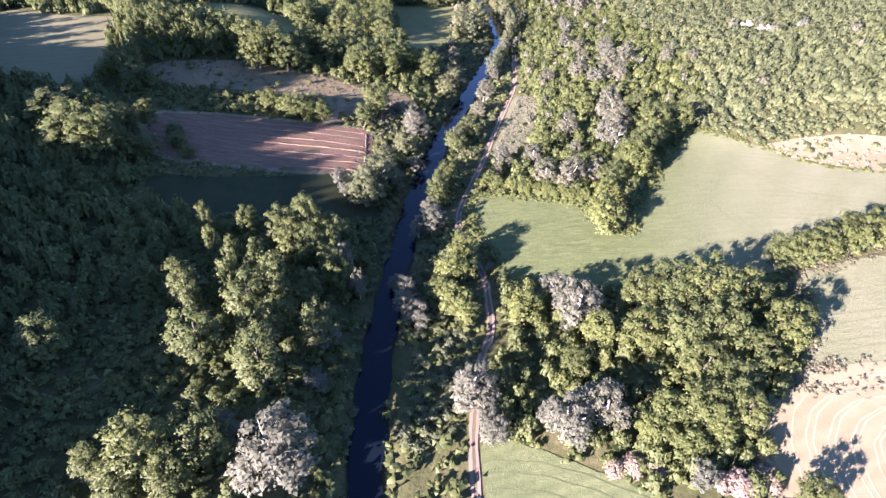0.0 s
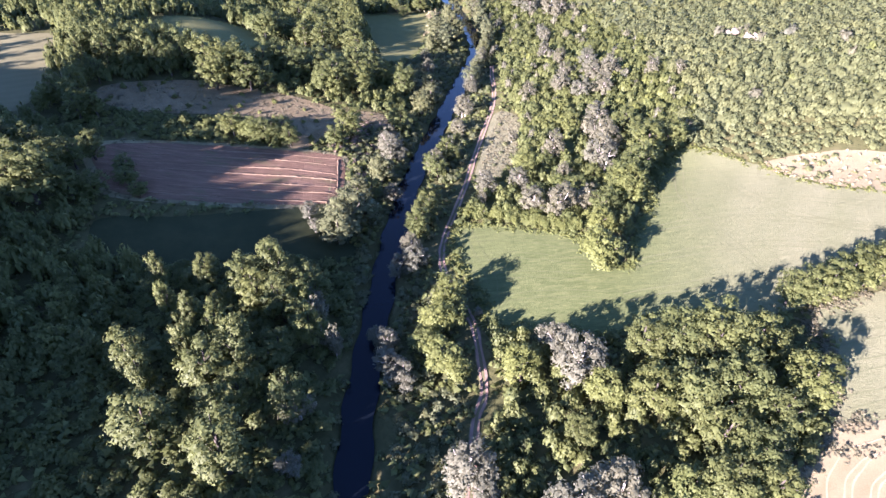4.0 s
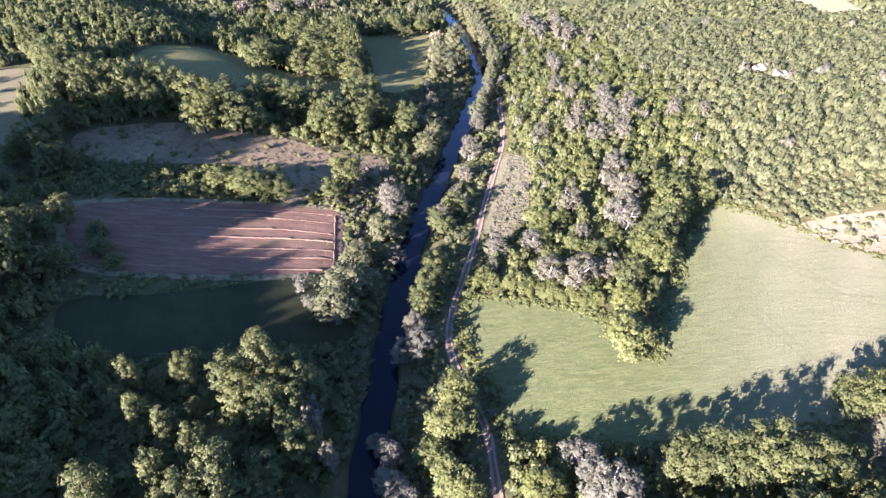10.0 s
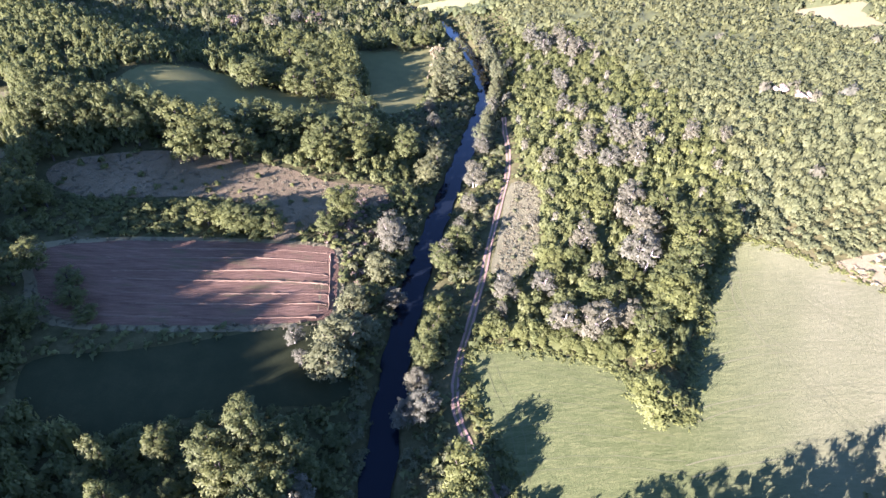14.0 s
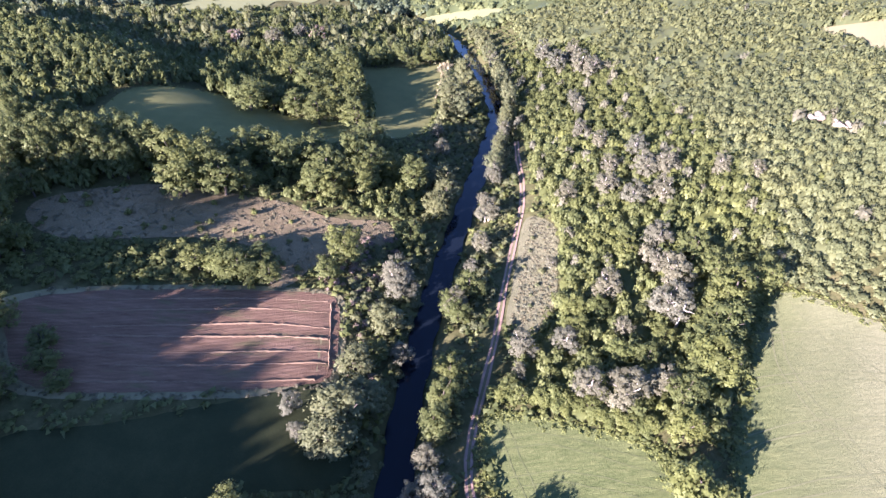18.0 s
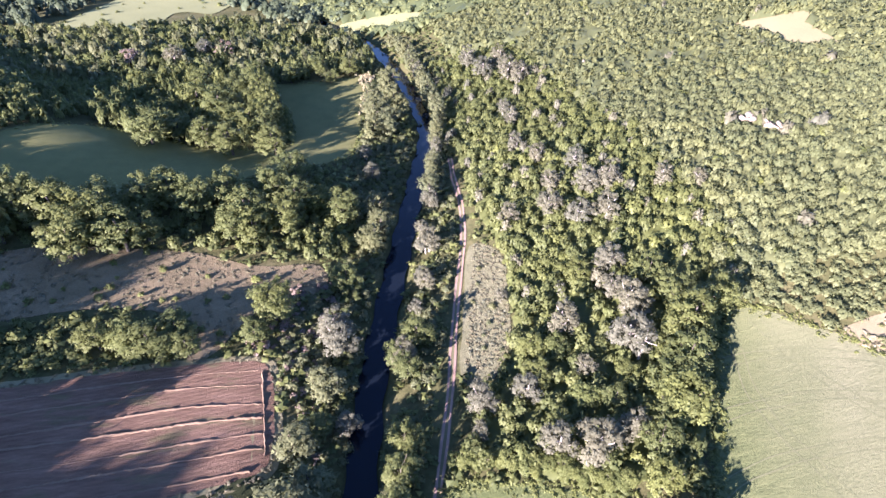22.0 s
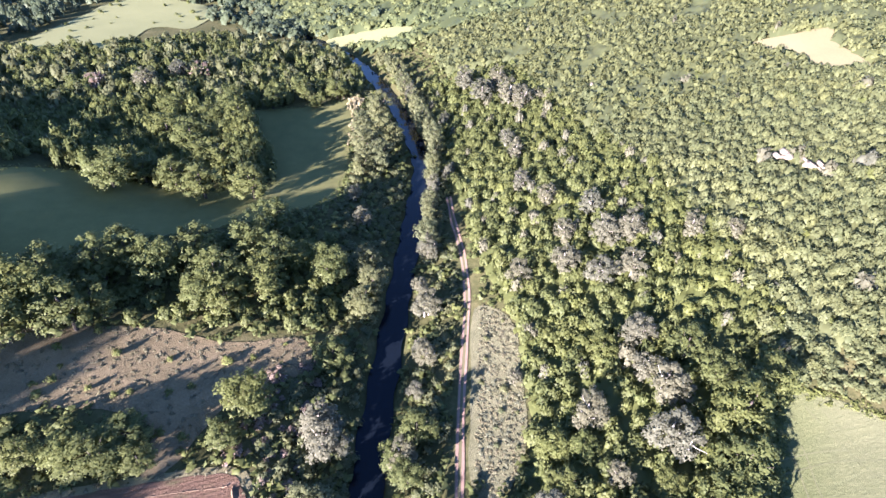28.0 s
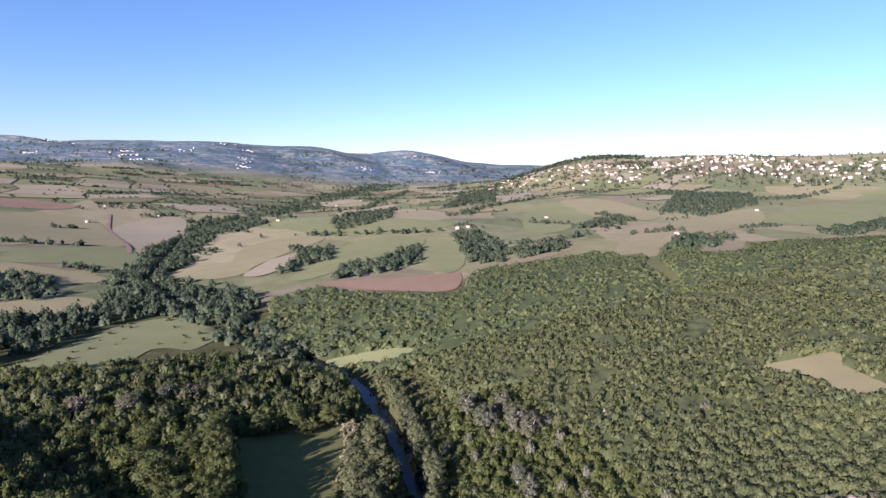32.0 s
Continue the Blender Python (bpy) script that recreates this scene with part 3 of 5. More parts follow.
TRACKGRASS = ground_like("track_middle_grass", [(0.3, (0.060, 0.062, 0.028)), (0.7, (0.135, 0.120, 0.064))], 0.8, 8.0)
track = tagged(new("road", ribbon("road", TRACK, (-0.75, -0.6, 0.6, 0.75), (-.02, .03, .03, -.02), TRACKGRASS, "", "", 0.06)), "narrow earth farm track with a grassy middle", "track", kind="structure")
for off in (-0.42, 0.42):
    part("wheel_rut", ribbon("wheel_rut", TRACK, (off - .2, off - .1, off + .1, off + .2), (0, -.0, -.0, 0), DIRT, "", "", 0.13), track, "bare pale earth wheel rut")

FIELDS = {}
for name, outline, mat, lift, step, label in (
    ("crop_field", [(7.5, 105), (20, 101.5), (30, 96.8), (32, 92), (37, 86), (41, 95), (46, 103), (50, 110), (56, 118), (63, 124.5), (75, 115), (86, 103.5), (112, 95), (118, 84), (84, 79), (60, 72), (45, 70), (30, 70), (18, 73), (10.2, 75.6), (9.6, 82), (7, 90), (5.6, 97)], FIELD, 0.08, 4, "pale green field of young crop with tractor lines"),
    ("strip_field", [(50, 48), (56, 56), (60, 66), (62, 71), (84, 75), (130, 80), (140, 45), (70, 47)], FIELD, 0.08, 5, "pale green strip of mown grass beside a hedge"),
    ("straw_field", [(40, 33), (42, 41), (47, 47), (52, 50.5), (70, 51), (110, 50), (110, 10), (46, 12), (42, 24)], STRAW, 0.14, 4, "pale straw-coloured stubble field with wheel lines"),
    ("small_crop_field", [(5.8, 15), (5.5, 30), (5.7, 42), (12, 40.5), (20, 36.5), (26, 33), (30, 15)], LUSH, 0.1, 4, "small green crop field beside the track"),
    ("dry_slope", [(75.4, 115), (85.6, 104.6), (99, 99.6), (125, 98), (126, 108), (106, 112.5), (92, 116.5)], DRYSLOPE, 0.1, 4, "dry tan slope with sparse grass above the crop"),
    ("ploughed_field", [(-70, 122), (-60, 126.2), (-51, 127.8), (-43, 129), (-32, 130), (-21.5, 130.3), (-18.6, 128.2), (-17.6, 122), (-18, 112.8), (-20.6, 110), (-29, 108.3), (-37.4, 107.3), (-47, 106.4), (-56, 105.8), (-62, 107.5), (-67, 114)], PLOUGH, 0.12, 3, "reddish ploughed field with rows of raked straw"),
    ("field_margin", [(-72, 123), (-60, 127.4), (-51, 129), (-43, 130.2), (-32, 131.2), (-21, 131.4), (-17.4, 129), (-16.4, 122), (-16.8, 112), (-20, 108.8), (-29, 106.9), (-37.4, 105.9), (-47, 105.1), (-57, 104.6), (-64, 106.4), (-69, 114)], VERGE, 0.07, 4, "yellowish grass margin round the ploughed field"),
    ("grass_field", [(-19, 110), (-27, 107.6), (-37, 104.4), (-48, 101), (-60, 98), (-58, 90), (-48, 86), (-36, 89.5), (-24, 92), (-15, 94), (-14, 101)], SHADE_GRASS, 0.1, 4, "shaded grass field below the ploughed field"),
    ("meadow", [(9.8, 261), (8.2, 246), (4, 232), (2.5, 216), (-1.5, 200), (-6, 196), (-23, 188), (-36, 184), (-48, 180), (-60, 174), (-80, 172), (-82, 200), (-66, 211), (-50, 210), (-37, 205.5), (-20, 204.5), (-17, 212), (-19, 226), (-24, 245), (-26, 255), (-6, 256.5)], MEADOW, 0.1, 5, "curved green meadow beside the river"),
    ("scrubland", [(-79, 149.5), (-70, 155.5), (-60, 159), (-48.5, 159), (-34, 158), (-22, 154), (-10, 154), (-9.5, 147), (-16, 145), (-20, 143), (-24, 138), (-28, 131.8), (-32, 131.8), (-31, 138), (-37, 142), (-48, 143), (-60, 140.5), (-70, 139), (-78, 143)], SCRUB, 0.1, 4, "dry brown scrubland with low bushes"),
    ("slope_field", [(-101, 181), (-96, 172.4), (-91.4, 161), (-89, 153.6), (-91, 147), (-90.5, 138), (-93, 132), (-110, 132.5), (-139, 180), (-117, 180.3)], DRYFIELD, 0.12, 5, "pale stubble field on the valley side"),
    ("dry_strip", [(21.5, 156), (27, 151), (25.5, 140), (22, 127), (17, 121), (12.5, 122.5), (16, 137)], ROUGH, 0.1, 3, "strip of dry grass beside the track"),
    ("yellow_field", [(125, 229), (137, 229), (149, 227), (143, 219), (141, 208), (138, 200), (131, 201), (127, 212)], TAN, 0.2, 5, "pale yellow clearing in the hillside wood"),
    ("pasture_clearing", [(-116, 330), (-112, 352), (-104, 378), (-100, 394), (-80, 409), (-66, 396), (-57, 389), (-45, 379), (-50, 360), (-56, 347), (-66, 351), (-73, 348), (-76, 330), (-83, 319), (-97, 326)], PASTURE, 0.25, 8, "pale grass clearing among riverside woods"),
    ("glade", [(-10, 315), (6, 315), (30, 310), (37, 315), (28, 322), (5, 327), (-8, 325)], PASTURE, 0.25, 6, "bright green glade among riverside trees"),
    ("tan_field", [(-111, 529), (-110, 563), (-96, 589), (-75, 579), (-76, 646), (-48, 711), (2, 694), (-28, 612), (-51, 550), (-58, 516), (-81, 508)], TAN, 0.3, 15, "long tan stubble field above the river"),
    ("bare_field", [(-56, 511), (-50, 542), (-40, 577), (-18, 600), (-20, 559), (-33, 519), (-45, 503)], BARE, 0.6, 12, "pale bare field beside the stubble"),
    ("green_field", [(-23, 486), (-9, 519), (7, 588), (45, 666), (98, 654), (90, 595), (64, 566), (34, 534), (11, 499), (-10, 478)], PASTURE, 0.3, 15, "green pasture on the valley side"),
    ("green_field_upper", [(78, 502), (96, 609), (125, 613), (119, 549), (99, 478), (82, 455)], PASTURE, 0.3, 15, "green pasture behind a dark copse"),
    ("yellow_strip_field", [(91, 439), (135, 487), (202, 532), (206, 519), (158, 482), (112, 452), (89, 425)], STRAW, 0.3, 12, "yellow stubble strip along the edge of the wood"),
    ("hill_field_green", [(213, 654), (331, 952), (404, 995), (352, 770), (249, 633)], PASTURE, 0.4, 20, "green field on the village hill"),
    ("hill_field_tan", [(412, 1013), (493, 1022), (425, 735), (353, 687), (356, 770)], TAN, 0.4, 20, "tan field on the village hill"),
    ("stubble_field", [(252, 528), (307, 534), (252, 460), (210, 449)], TAN, 0.3, 15, "stubble field beside the hillside wood"),
    ("stubble_field_small", [(264, 441), (317, 503), (352, 503), (268, 405)], STRAW, 0.4, 15, "small stubble field among trees"),
    ("grass_path", [(218, 438), (234, 450), (205, 395), (167, 325), (158, 322), (179, 371)], MEADOW, 0.3, 10, "grassy clearing running down through the hillside wood"),
    ("valley_field_green", [(-262, 622), (-252, 635), (-185, 676), (-148, 580), (-166, 557), (-190, 572), (-238, 568)], PASTURE, 0.3, 15, "yellow-green field across the river"),
    ("valley_field_tan", [(-400, 884), (-322, 937), (-259, 850), (-189, 691), (-242, 674), (-300, 648)], TAN, 0.3, 20, "wide tan field across the river"),
    ("valley_field_stubble", [(-262, 879), (-211, 1001), (-169, 830), (-166, 676), (-184, 693)], BARE, 0.4, 20, "pale stubble field beside a farm lane"),
    ("valley_field_shaded", [(-237, 564), (-197, 552), (-149, 524), (-165, 498), (-217, 518)], TAN, 0.3, 15, "stubble field partly in the shade of a copse"),
    ("valley_strip", [(-186, 446), (-140, 461), (-123, 430), (-137, 419), (-173, 418)], TAN, 0.3, 15, "narrow stubble strip by the river trees"),
    ("valley_field_red", [(-490, 1065), (-373, 1050), (-368, 985), (-440, 958)], RED, 0.5, 20, "reddish ploughed field across the river"),
    ("pink_field", [(27, 1011), (135, 1222), (106, 981), (38, 874)], BARE, 0.4, 30, "pale field far up the valley"),
    ("far_green_field", [(-76, 889), (-8, 908), (90, 846), (158, 764), (97, 693), (-6, 726)], PASTURE, 0.3, 20, "green field beside the river trees"),
    ("hill_pasture", [(531, 668), (1010, 918), (657, 627), (510, 591)], PASTURE, 0.4, 20, "open pasture below the village"),
    ("hill_pasture_lower", [(378, 648), (571, 742), (480, 621), (344, 553)], TAN, 0.4, 20, "dry pasture below the village"),
    ("pale_patch", [(414, 492), (489, 528), (484, 511), (426, 459), (394, 462)], STRAW, 0.4, 15, "pale bare patch on the hilltop"),
    ("red_field", [(2, 461), (48, 453), (82, 453), (89, 443), (71, 391), (42, 410), (18, 433)], RED, 0.3, 10, "reddish bare field above the wood"),
):
    FIELDS[name] = drape(name, outline, mat, lift, step, label)

# wheel lines left by the tractor
TRAM_GREEN = ground_like("pressed_lush_crop", [(0.3, (0.05, 0.062, 0.024)), (0.7, (0.12, 0.125, 0.055))], 0.4, 6.0)
TRAM = ground_like("pressed_crop", [(0.3, (0.088, 0.093, 0.045)), (0.7, (0.132, 0.131, 0.068))], 0.4, 6.0)
TRAM_DARK = ground_like("pressed_straw", [(0.3, (0.20, 0.16, 0.09)), (0.7, (0.30, 0.245, 0.15))], 0.4, 6.0)


def wheel_lines(field, pts, mat, lift, half=0.09, gauge=1.7):
    ob, poly = FIELDS[field]
    line = curve_through(pts, 10, False)
    line = line[inside(line[:, 0], line[:, 1], poly)]
    if len(line) < 6:
        return
    for o in (-gauge / 2, gauge / 2):
        part("wheel_line", ribbon("wheel_line", line, (o - half, o + half), (0, 0), mat, "", "", lift), ob, "pressed line left by a tractor wheel")


for i in range(6):
    y = 76.5 + i * 8
    wheel_lines("crop_field", [(34 + i * 3, y + 2), (50, y + 3.5 + i * .6), (66, y + 3 + i * .5), (84, y - 2), (112, y - 11)], TRAM, 0.115)
wheel_lines("crop_field", [(64, 122), (66, 110), (72, 98), (82, 90), (100, 87)], TRAM, 0.12)
wheel_lines("crop_field", [(58, 117), (55, 106), (57, 92), (60, 80)], TRAM, 0.12)
for i in range(4):
    wheel_lines("crop_field", [(6, 80 + i * 6.2), (15, 81.5 + i * 6), (24, 81 + i * 5), (34, 79 + i * 4)], TRAM_GREEN, 0.115, 0.08)
wheel_lines("crop_field", [(11.5, 79), (12, 88), (10, 98), (9, 103)], TRAM_GREEN, 0.12, 0.08)
for i in range(5):
    k = 1.8 + 2.6 * i
    wheel_lines("straw_field", [(41.5 + k, 14), (42.5 + k, 26), (43.5 + k, 36), (46.5 + k, 43.5 - .3 * k), (53 + k, 48 - .5 * k), (70, 49.5 - .9 * k), (108, 48 - k)], TRAM_DARK, 0.18, 0.10)
for i in range(3):
    wheel_lines("strip_field", [(56, 54 + i * 5), (75, 56 + i * 5), (100, 56 + i * 6), (130, 54 + i * 7)], TRAM, 0.12, 0.08)
for i in range(4):
    wheel_lines("small_crop_field", [(5, 38 - i * 4), (12, 37.4 - i * 4), (20, 34.5 - i * 4), (30, 29 - i * 4)], TRAM_GREEN, 0.14, 0.08)

tagged(new("lane", ribbon("lane", curve_through([(-170, 640), (-188, 692), (-225, 775), (-265, 870), (-300, 980)], 10, False), (-2.0, 0, 2.0), (0, 0.1, 0), DIRT, "", "", 0.6)), "straight earth lane between distant fields", "track", kind="structure")

# raked straw lies in rows on the ploughed field
plough = FIELDS["ploughed_field"][0]


def windrow(pts):
    """A ragged row of straw along a line."""
    line = curve_through(pts, max(2, int(math.dist(pts[0], pts[-1]) / 0.4 / (len(pts) - 1))), False)
    way = along(np.gradient(line, axis=0))
    v, k, thick = [], 5, 1.0
    for (x, y), (a, b) in zip(line, way):
        thick = min(1.5, max(0.35, thick + rng.uniform(-.28, .28)))
        w, o = 0.135 * thick * rng.uniform(0.6, 1.4), rng.uniform(-.09, .09)
        for e, h in ((-1, 0), (-.55, .1), (0, .16), (.55, .1), (1, 0)):
            px, py = x - b * (e * w + o), y + a * (e * w + o)
            v.append((px, py, float(land(px, py)) + 0.125 + h * thick * rng.uniform(0.4, 1.4)))
    ii = np.arange(len(v)).reshape(-1, k)
    f = np.stack([ii[:-1, :-1], ii[1:, :-1], ii[1:, 1:], ii[:-1, 1:]], -1).reshape(-1, 4)
    return mesh_of("windrow", v, f, [CHAFF])


for pts in (((-60.5, 124), (-40.6, 127), (-30, 128.1), (-20.4, 128.3)), ((-59, 121.7), (-41, 124.3), (-31.2, 125.5), (-20.1, 125.5)), ((-57, 118.4), (-40, 120.8), (-30.5, 122), (-19.5, 121.8)), ((-56, 116.6), (-36.4, 118.4), (-28.8, 119.2), (-19.3, 119.4)),
            ((-53.5, 113.4), (-38.5, 114.8), (-29, 115.9), (-19.2, 116.7)), ((-50.5, 111.1), (-41, 112), (-32.2, 112.9), (-19.1, 114.3)), ((-56.5, 107.5), (-43.5, 108.6), (-35.9, 109.1), (-20.5, 110.8)), ((-19.7, 128.2), (-19.1, 121), (-18.6, 113))):
    part("windrow", windrow(pts), plough, "row of raked pale straw")


# -- trees that stand out, place by place: kind, x, y, crown radius, height --
LEFT_BANK_WOOD = ['d -36.8 83.2 2.1 7.3', 'd -44.4 78.5 1.9 4.9', 'g -40.8 82.1 1.6 4.0', 'd -30.1 82.1 2.8 9.1', 'd -27.3 87.9 2.6 7.5', 'g -22.1 85.3 2.7 6.5', 'd -27.9 79.2 2.7 8.8', 'd -23.1 81.2 2.6 8.1', 's -19 78.4 2.7 6.8', 'd -20.2 73.3 2.6 8.6', 'd -36.6 68.1 1.7 5.9', 'd -28.8 67.5 3.0 9.6', 'd -34.2 77.8 1.3 4.1', 'd -54.3 72.8 2.2 6.5', 'd -49.3 72.4 1.8 4.8', 'd -52.2 66.8 2.1 6.0', 'd -48.5 66.4 2.1 5.9', 'd -41.3 63.5 2.7 9.8', 'd -31 62.7 3.3 10.6', 's -15.6 72.2 1.6 4.0', 'd -22.6 68.4 2.6 7.5', 'd -43.1 80.9 1.6 8.5', 'y -40.5 75.6 1.6 7.5', 'd -25.5 84 2.6 10.9', 'g -19 81.2 2.6 9.4', 'g -23.6 76.2 2.6 10.4', 'd -30.7 69.1 2.0 11.3', 'g -34.5 65.9 1.6 11.0', 'g -27.2 64.9 2.6 11.9', 'g -23.4 66.2 2.6 6.4', 'g -18.6 71.7 2.6 10.4', 'd -55.2 67.9 1.6 4.5', 'd -50.9 63.7 1.6 3.5', 'd -44.2 64.7 1.6 4.0', 'd -39 60.8 1.6 10.0', 'd -47.9 64.1 1.6 3.5', 'g -32.6 62.9 2.0 4.8', 'g -26 59.1 2.6 9.4', 'g -27.8 55.8 2.6 9.9', 'g -19.2 58.5 2.6 11.4', 'g -36.8 55.7 1.6 5.0', 'g -36.7 74 1.6 7.5', 's -17.5 74.7 1.5 9.8', 'y -21 76.6 2.6 8.9', 's -14.8 70.6 1.5 7.8', 'g -25.3 64.1 2.6 6.9', 'd -55.5 77.7 1.6 5.0']
LEFT_BANK_WOOD_NEAR = ['d -35.3 52.4 3.6 11.5', 'd -25.7 49.6 3.8 12.0', 's -18.7 58.7 2.6 6.5', 'd -35.4 34.8 3.6 11.6', 'd -75 100 5.5 12.0', 's -18.7 50.4 1.9 4.8', 's -20.6 35.6 5.3 13.2', 's -28 39.6 2.5 6.2', 'd -28.8 36.9 3.2 10.3', 'd -54.8 50.5 3.0 9.0', 'd -41.5 34 2.1 6.7', 'd -37.1 31.4 2.4 7.8', 'g -71.5 100.6 5.4 13.3', 'd -84.1 111.2 6 9.5', 'd -72 109 2.8 9', 'd -70 113 2.6 8', 'd -78 106 3 10', 'd -66.5 103 2.5 7.5', 'd -68 117 2.6 7', 'd -78 116 2.8 8', 'd -31.8 32.4 2.7 9.0']
PLOUGH_WILLOWS = ['m -15.2 102 4.5 11.3', 'm -16.8 98.6 3.5 8.7', 's -23.2 104.6 1.8 4.5', 's -21.4 100.4 1.6 3.9', 's -7.8 135.4 3.4 8.4', 'm -9.3 123.6 2.9 7.3', 'g -11.1 116.2 2.3 5.7', 'm -12.1 107 3 7.5']
FIELD_WOOD_A = ['s 4.3 47.7 3.7 9.2', 's 6.7 42.1 2.4 6', 's 21.7 62.1 4.2 10.4', 's 19.3 67.9 2.9 7.3', 'y 24.8 58.2 3.2 6.7', 's 6 45.2 2.1 5.1', 'y 13.7 63.5 3.3 6.9', 'g 19.3 52.6 2.2 5.4', 's 16.4 41.7 3.9 9.8', 's 21.7 43.3 3.6 9.1', 'g 32.5 66 3.4 8.4', 'g 37 65.5 4 9.7', 'g 42.3 64.2 4.5 11', 'g 48.4 63.9 3.6 8.8', 'g 30.2 56.3 3.6 8.9', 'g 36 55.9 4.1 10.1']
FIELD_WOOD_B = ['g 41.2 55.3 4.2 10.3', 'g 44.8 51.2 3.3 8', 'g 36.7 49.4 3.5 8.7', 'g 40.3 46.3 3.1 7.6', 'g 51 55.1 3.7 9.1', 'y 30.4 42.9 2.9 6.2', 'y 27.8 40.6 2.5 5.2', 'g 34.7 42.6 3.4 8.2', 'g 39.6 42.1 3 7.4', 'y 36.2 39.8 2.5 5.3', 'y 31.1 38.7 2.5 5.2', 'p 24.3 36.8 1.6 2.4', 'p 27 36.2 1.5 2.2', 'p 22 36.5 1.3 2', 's 31.8 34.4 2 5', 'p 36.1 33.6 1.8 2.7', 'p 39.4 34 1.7 2.5', 'p 34.2 33.9 1.5 2.2', 'g 43.3 30.9 2.3 5.7']
HEDGE = ['g 58.2 73.1 3 7.3', 'g 61.5 73.4 3.2 7.9', 'g 64.9 73.8 3.3 8.1', 'g 68.9 75.2 3.4 8.3', 'g 72.3 75.6 3.4 8.4', 'g 76.2 76.8 3.5 8.6', 'g 79.9 77.4 3.6 8.8']
RIVER_STRIP = ['y 2.9 80.4 3.6 7.5', 'y 1.8 75.4 3.5 7.3', 'y 5.3 77 2.7 5.6', 'y -0.9 71.6 2.6 5.4', 'y 2.1 67.4 3.3 6.9', 'y 4.2 65.1 2.5 5.2', 's -6.6 71.7 2.4 6', 's -6.4 66.6 2.5 6.2', 's -8.4 74.4 1.9 4.9', 's -4.1 64 2.4 6.1', 's 8.7 77.8 0.9 2.3', 's -2.6 96.6 2.2 5.6', 's -5.1 91 2.4 6.1', 's -1.7 92 2.5 6.2', 'd 0.2 106.3 2.7 7.8', 'd -1.5 101.9 2.6 7.6', 'd 1.5 112.2 2.5 7.2', 'g 3.9 125.9 2.5 6.1', 'g 2.2 129.5 2.3 5.7', 'g 6.4 132 3.1 7.6', 's 10.7 146.7 2.2 5.4', 's 13.1 158.4 2.8 6.9', 's 16.3 175.1 2.5 6.4']
COPSE_SILVER = ['s 31.5 127.7 3.1 7.7', 's 40.6 121.3 3.8 9.5', 's 44 128.8 3.5 8.8', 's 42.7 133.2 2.3 5.7', 's 44.6 138.8 3 7.5', 's 32.1 118.3 2 5.1', 's 28 103.9 3.5 8.7', 's 34.2 105.9 2.6 6.5', 's 21.6 116 2.5 6.2', 's 23.5 138.2 1.4 3.6', 's 14.1 116.5 2.6 6.5', 's 12.8 111.2 1.7 4.3', 's 23 105.9 2.9 7.3']
COPSE_GREEN = ['g 51.4 121.4 4.5 10.9', 'g 57.8 125.1 3.7 9', 'g 52 128.5 3.1 7.7', 'g 47.2 114.1 4.2 10.3', 'g 43.3 111 3.7 8.9', 'g 43.4 107.3 3.6 8.8', 'g 40.6 107.7 2.7 6.6', 'g 36.5 102.7 3 7.3', 'g 38.2 138.3 2.6 6.4', 'y 29 123.1 2.4 5', 'y 24.6 125 2.6 5.5', 'g 24.3 118.8 2.5 6.2', 'y 29.8 113 2.5 5.2', 'g 24.5 108.5 2.4 5.8', 'g 38.1 115.6 2.1 5', 'g 50.1 134.2 3.2 7.8', 'g 33.8 111.4 2.3 5.7']
FIELD_EDGE = ['y 8.3 108.1 1.4 2.3', 'y 9.6 107.9 1.8 3.4', 'y 11.6 107.2 1.5 2.5', 'y 12.6 106.5 1.3 3.7', 'y 14.7 106.8 1.7 2.3', 'y 15.8 106.0 1.7 3.5', 'y 17.9 104.7 1.6 3.2', 'y 19.2 104.1 1.5 2.2', 'y 21.1 104.3 1.5 2.5', 'y 22.7 103.2 1.8 3.5', 'y 24.0 102.4 1.6 2.8', 'y 25.3 101.5 1.8 2.1', 'y 26.6 101.3 1.3 3.0', 'y 28.3 100.3 1.9 2.4', 'y 29.6 99.5 1.6 2.5', 'y 30.9 99.5 1.4 3.0']
FIELD_TIP = ['y 32.1 87.6 4.1 8.6', 'y 34.9 97.5 2.8 5.8', 'y 42.4 107.5 4.2 8.7']
COPSE_SILVER_FAR = ['s 50.6 172.2 2.9 7.3', 's 49.1 162.5 3.1 7.8', 's 53.6 161.4 3.1 7.8', 's 42.4 166.2 2.5 6.3', 's 39.5 158.2 3 7.4', 's 31.2 159.6 2.4 5.9', 's 63.9 157.3 2.5 6.3', 's 70.3 153.9 1.9 4.8', 's 43.9 153.3 2.9 7.2', 's 49.6 152.1 2.9 7.3', 's 43 251.7 3.6 9.1', 's 45.5 240.6 3.5 8.6', 's 52.2 233.9 3.7 9.3', 's 54.4 229.1 3.3 8.2', 's 52.7 247.9 3 7.5', 's 40.9 188.8 2.6 6.5', 's 43.9 180.4 2.5 6.2', 's 44.7 211.9 2.5 6.2', 's 44.6 203.9 2.4 6']
